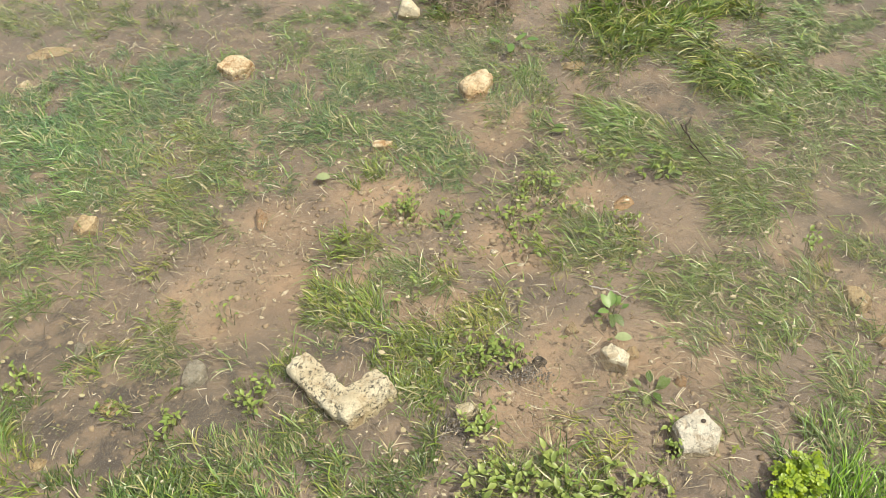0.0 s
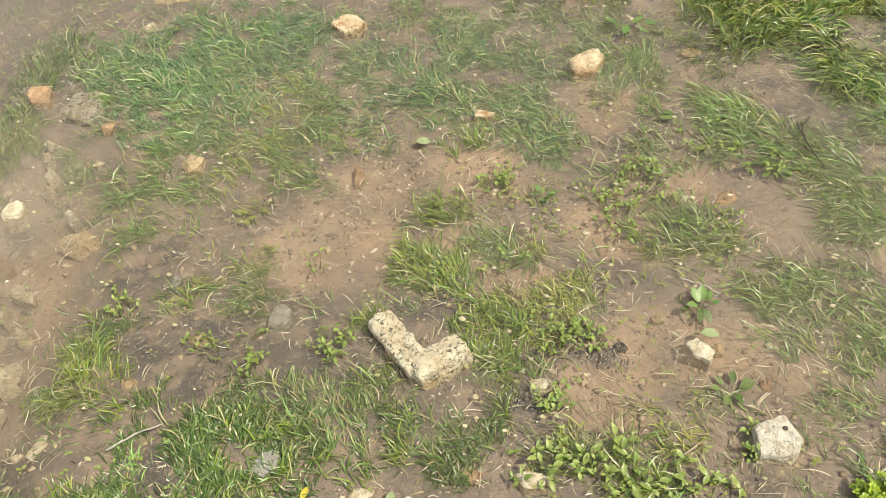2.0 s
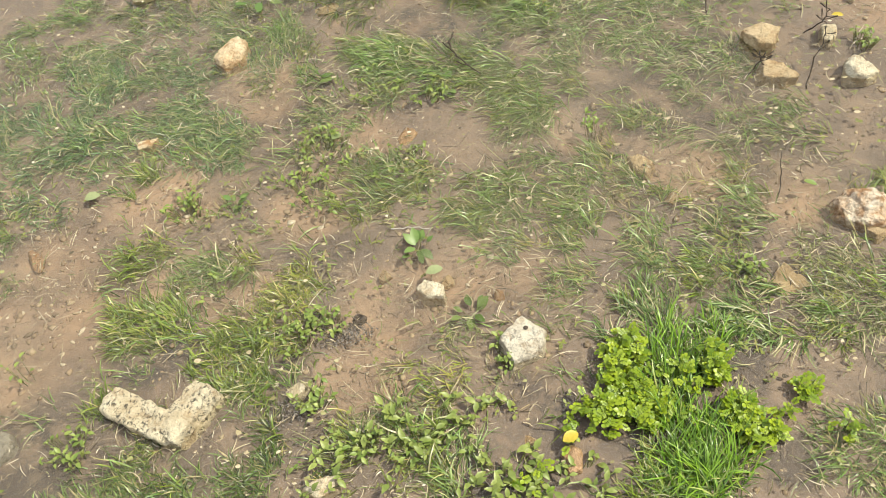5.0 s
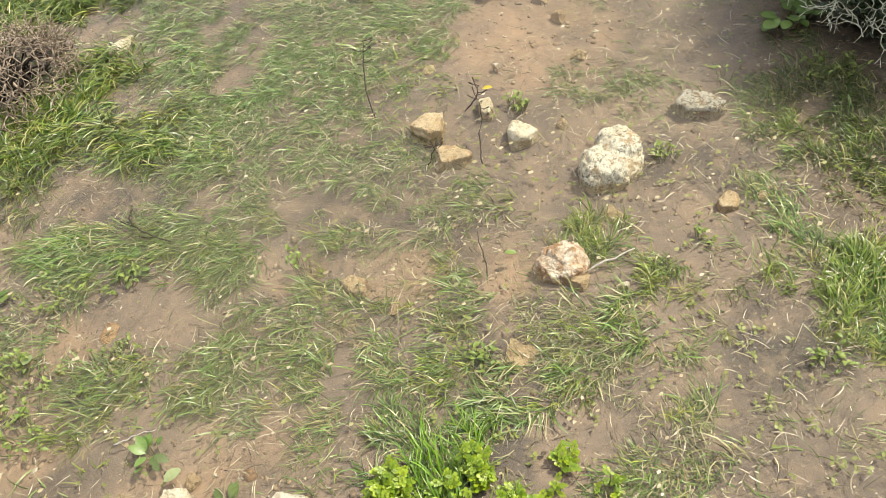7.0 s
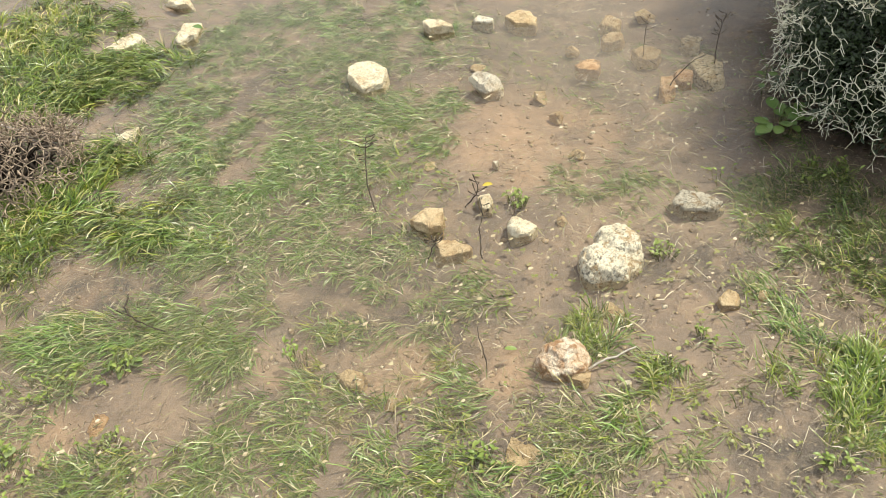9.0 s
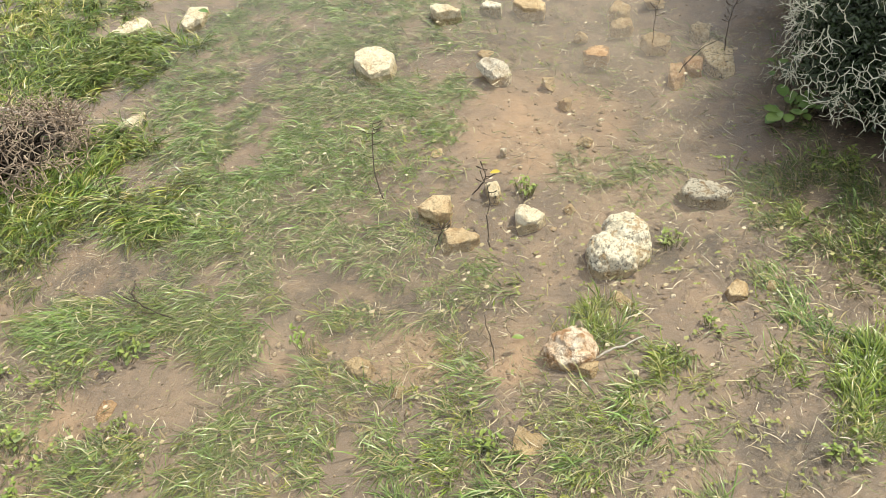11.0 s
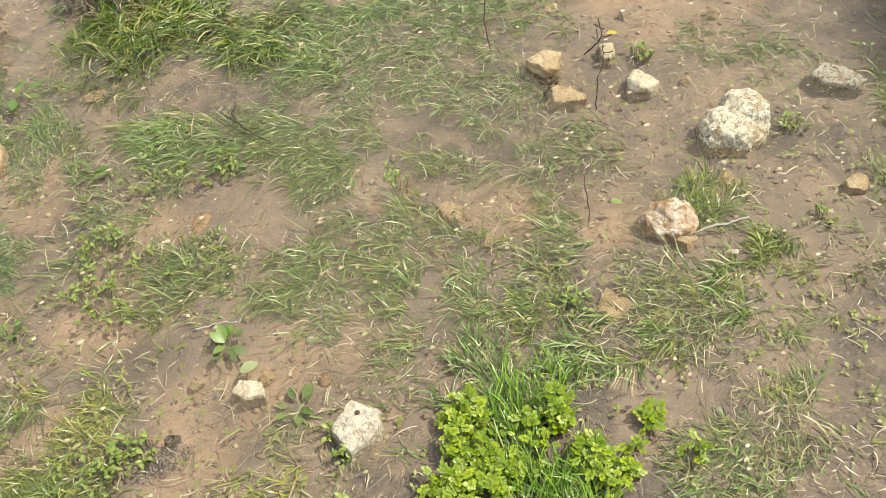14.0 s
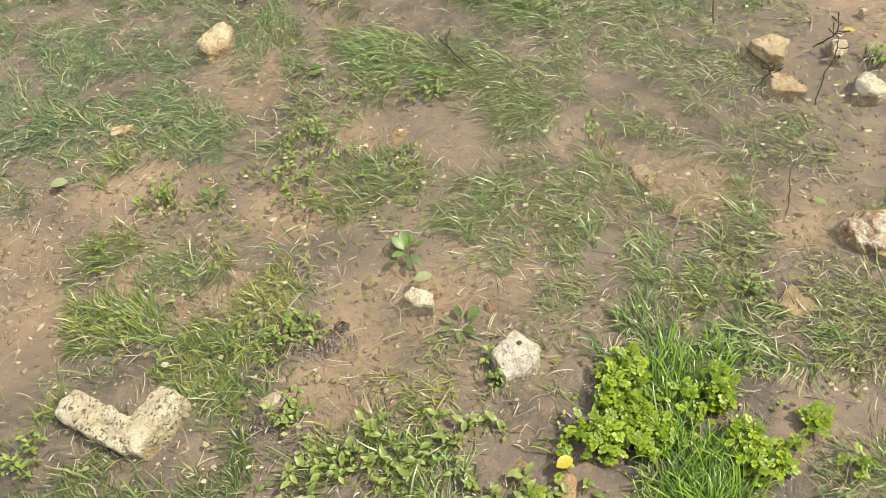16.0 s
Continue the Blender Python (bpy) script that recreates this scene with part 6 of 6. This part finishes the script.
# ---- bushes ----
def spiny_bush(label, x, y, z, radius, height, twigs, seed, twig_mat, leaf_mat, leaves, seg=0.030, forks=4, girth=0.0030, stems=44):
    """A low dome of stems whose tips fork and zigzag into a net of spines, with small leaves between them."""
    r = random.Random(seed)
    base = new("spiny_bush")
    base.matrix_world = pose(x, y, z)
    wood, net = Tubes(4), Tubes(4)
    for _ in range(stems):
        a, b = r.uniform(0, 6.283), r.uniform(0.15, 1.35)
        tip = Vector((math.cos(a) * math.cos(b) * radius, math.sin(a) * math.cos(b) * radius, math.sin(b) * height)) * r.uniform(0.75, 0.95)
        foot = Vector((r.gauss(0, 0.05), r.gauss(0, 0.05), -0.06))
        mids = [foot.lerp(tip, k / 5) + Vector((r.gauss(0, 0.02), r.gauss(0, 0.02), r.gauss(0, 0.012) + 0.05 * math.sin(k / 5 * 3.1))) for k in range(1, 5)]
        wood.rod([foot] + mids + [tip], [0.007, 0.006, 0.005, 0.004, 0.003, 0.002])
    sites = []

    def grow(p, d, n, thick, depth):
        """One spine, then two more at its tip, turned to either side in the plane across n."""
        q = p + d * seg * r.uniform(0.7, 1.25)
        net.rod([p, p.lerp(q, 0.55) + n * r.gauss(0, seg * 0.06), q], [thick, thick * 0.85, thick * 0.75])
        sites.append((p + (q - p) * 0.5, n))
        if depth == 0:
            return
        for side in (-1, 1):
            if depth < forks and r.random() < 0.16:
                continue
            turn = side * r.uniform(0.6, 1.1)
            e = (Matrix.Rotation(turn, 3, n) @ d + Vector((r.gauss(0, 0.28), r.gauss(0, 0.28), r.gauss(0, 0.28)))).normalized()
            grow(q, e, n, thick * 0.86, depth - 1)

    for _ in range(twigs):
        a, b, k = r.uniform(0, 6.283), math.asin(r.uniform(0.0, 1.0)), r.uniform(0.86, 1.02)
        n = Vector((math.cos(a) * math.cos(b), math.sin(a) * math.cos(b), math.sin(b)))
        lump = 1 + 0.10 * noise.noise(n * 2.3 + Vector((seed, 0, 0)))
        p = Vector((n.x * radius, n.y * radius, n.z * height)) * k * lump
        d = (n.orthogonal().normalized())
        d = (Matrix.Rotation(r.uniform(0, 6.283), 3, n) @ d + n * r.uniform(0.0, 0.5)).normalized()
        grow(p, d, (n + Vector((r.gauss(0, 0.3), r.gauss(0, 0.3), r.gauss(0, 0.3)))).normalized(), girth, forks)
    part("stem", wood.mesh("stem", DARKWOOD), base, label="dark woody stems")
    part("spine_net", net.mesh("spine_net", twig_mat), base)["kind"] = "stuff"
    if leaves:
        verts, faces = [], []
        # leaves set inward, their dark colour standing for shade behind the spines
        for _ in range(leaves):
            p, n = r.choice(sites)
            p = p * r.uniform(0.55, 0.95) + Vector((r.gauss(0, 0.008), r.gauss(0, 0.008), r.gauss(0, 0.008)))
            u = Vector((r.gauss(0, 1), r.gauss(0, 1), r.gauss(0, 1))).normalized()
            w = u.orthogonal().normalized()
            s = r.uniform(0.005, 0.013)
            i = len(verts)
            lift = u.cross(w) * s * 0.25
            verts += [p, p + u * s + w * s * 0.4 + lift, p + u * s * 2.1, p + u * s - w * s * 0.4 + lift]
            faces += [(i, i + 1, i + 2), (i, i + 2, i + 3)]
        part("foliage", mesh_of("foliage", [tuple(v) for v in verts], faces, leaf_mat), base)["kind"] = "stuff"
    return tagged(base, label, "bush", "low thorny bushes")


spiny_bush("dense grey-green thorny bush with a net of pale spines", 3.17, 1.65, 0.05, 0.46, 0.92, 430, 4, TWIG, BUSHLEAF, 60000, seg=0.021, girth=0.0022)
# hardly in view; made this tall to shade and mirror in the shallows
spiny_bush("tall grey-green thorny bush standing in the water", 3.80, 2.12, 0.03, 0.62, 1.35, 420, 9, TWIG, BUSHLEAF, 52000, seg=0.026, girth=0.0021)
# stands out of view, added to shade the shallows and darken their reflection
spiny_bush("unseen tall thorny bush added to shade the water's edge", 3.42, 0.98, 0.03, 0.55, 1.35, 360, 13, TWIG, BUSHLEAF, 52000, seg=0.028, girth=0.0022)
spiny_bush("dead brown thorny bush of bare dry twigs", 0.73, 3.26, 0.0, 0.22, 0.15, 120, 6, DRY, None, 0, seg=0.030, forks=4, girth=0.0030, stems=70)
spiny_bush("low dead thorny bush of dark bare twigs", 0.10, 3.20, 0.0, 0.20, 0.13, 180, 7, DRY, None, 0, seg=0.022, forks=3, girth=0.0022, stems=14)


# ---- sticks and bare stems ----
def stick(label, points, thick, material, name="stick", twigs=0, seed=1):
    r = random.Random(seed)
    tubes = Tubes(6)
    pts = [Vector(p) for p in points]
    fine = []
    for a, b in zip(pts, pts[1:]):
        for k in range(4):
            fine.append(a.lerp(b, k / 4) + Vector((r.gauss(0, 1), r.gauss(0, 1), r.gauss(0, 0.6))) * 0.002)
    fine.append(pts[-1])
    tubes.rod(fine, [thick * (1 - 0.55 * i / len(fine)) for i in range(len(fine))])
    ob = new(name, tubes.mesh(name, material))
    for _ in range(twigs):
        p = fine[r.randint(len(fine) // 2, len(fine) - 1)]
        d = Vector((r.gauss(0, 1), r.gauss(0, 1), r.uniform(0.0, 0.8))).normalized()
        side = Tubes(5)
        side.rod([p, p + d * 0.015, p + d * 0.03 + Vector((0, 0, 0.006))], [thick * 0.5, thick * 0.4, thick * 0.9])
        part("twig", side.mesh("twig", material), ob)
    return tagged(ob, label, "stick" if name == "stick" else "stem", "sticks and stems")


stick("dry dark weed stem with a small seed head", [(1.585, 2.32, -0.02), (1.615, 2.42, 0.02), (1.66, 2.50, 0.05), (1.70, 2.56, 0.08)], 0.0024, DARKWOOD, "dry_stem", 10, 1)
stick("thin dark stem rising from the water", [(1.711, 1.968, -0.02), (1.745, 2.01, 0.02), (1.79, 2.06, 0.06), (1.80, 2.09, 0.08)], 0.0022, DARKWOOD, "dry_stem", 2, 2)
stick("thin dark twig in the mud", [(1.494, 1.636, -0.012), (1.52, 1.69, 0.012), (1.545, 1.745, 0.02)], 0.0018, DARKWOOD, "stick", 0, 3)
stick("dark bare stem by the bush", [(2.74, 2.43, -0.05), (2.78, 2.46, 0.05), (2.80, 2.48, 0.09)], 0.0015, DARKWOOD, "dry_stem", 4, 4)
stick("dark bare stem by the bush with dead flower heads", [(2.87, 2.22, -0.04), (2.91, 2.25, 0.04), (2.96, 2.28, 0.10), (2.99, 2.30, 0.12)], 0.0018, DARKWOOD, "dry_stem", 14, 5)
stick("thin arching dark stem over drowned stones", [(2.68, 2.24, -0.01), (2.76, 2.23, 0.05), (2.84, 2.21, 0.07)], 0.0018, DARKWOOD, "dry_stem", 0, 6)
stick("pale bleached stick in the mud", [(1.672, 1.50, -0.008), (1.73, 1.485, 0.006), (1.80, 1.468, 0.012)], 0.0035, STICK, "stick", 0, 7)
stick("dark forked twig in a puddle", [(0.873, 2.467, -0.01), (0.85, 2.40, 0.012), (0.86, 2.33, 0.016), (0.915, 2.25, 0.004)], 0.0028, DARKWOOD, "stick", 2, 8)
stick("grey fallen branch beside the dead bush", [(0.66, 3.72, 0.06), (0.80, 3.52, 0.045), (0.96, 3.33, 0.012)], 0.007, STICK, "stick", 0, 9)
stick("dark dead stem among pale stones", [(1.80, 2.17, -0.01), (1.83, 2.15, 0.03), (1.85, 2.16, 0.06)], 0.0025, DARKWOOD, "dry_stem", 6, 10)
stick("dark dead stem among pale stones", [(1.60, 2.06, -0.02), (1.625, 2.06, 0.02), (1.64, 2.07, 0.04)], 0.0025, DARKWOOD, "dry_stem", 8, 11)
stick("pale straw lying across the mud", [(-0.475, 0.972, 0.01), (-0.435, 1.02, 0.018), (-0.395, 1.062, 0.012)], 0.0028, STICK, "stick", 0, 12)
stick("pale grass stalk on the clay", [(0.60, 1.765, 0.002), (0.64, 1.757, 0.006), (0.69, 1.742, 0.004)], 0.002, STICK, "stick", 0, 13)
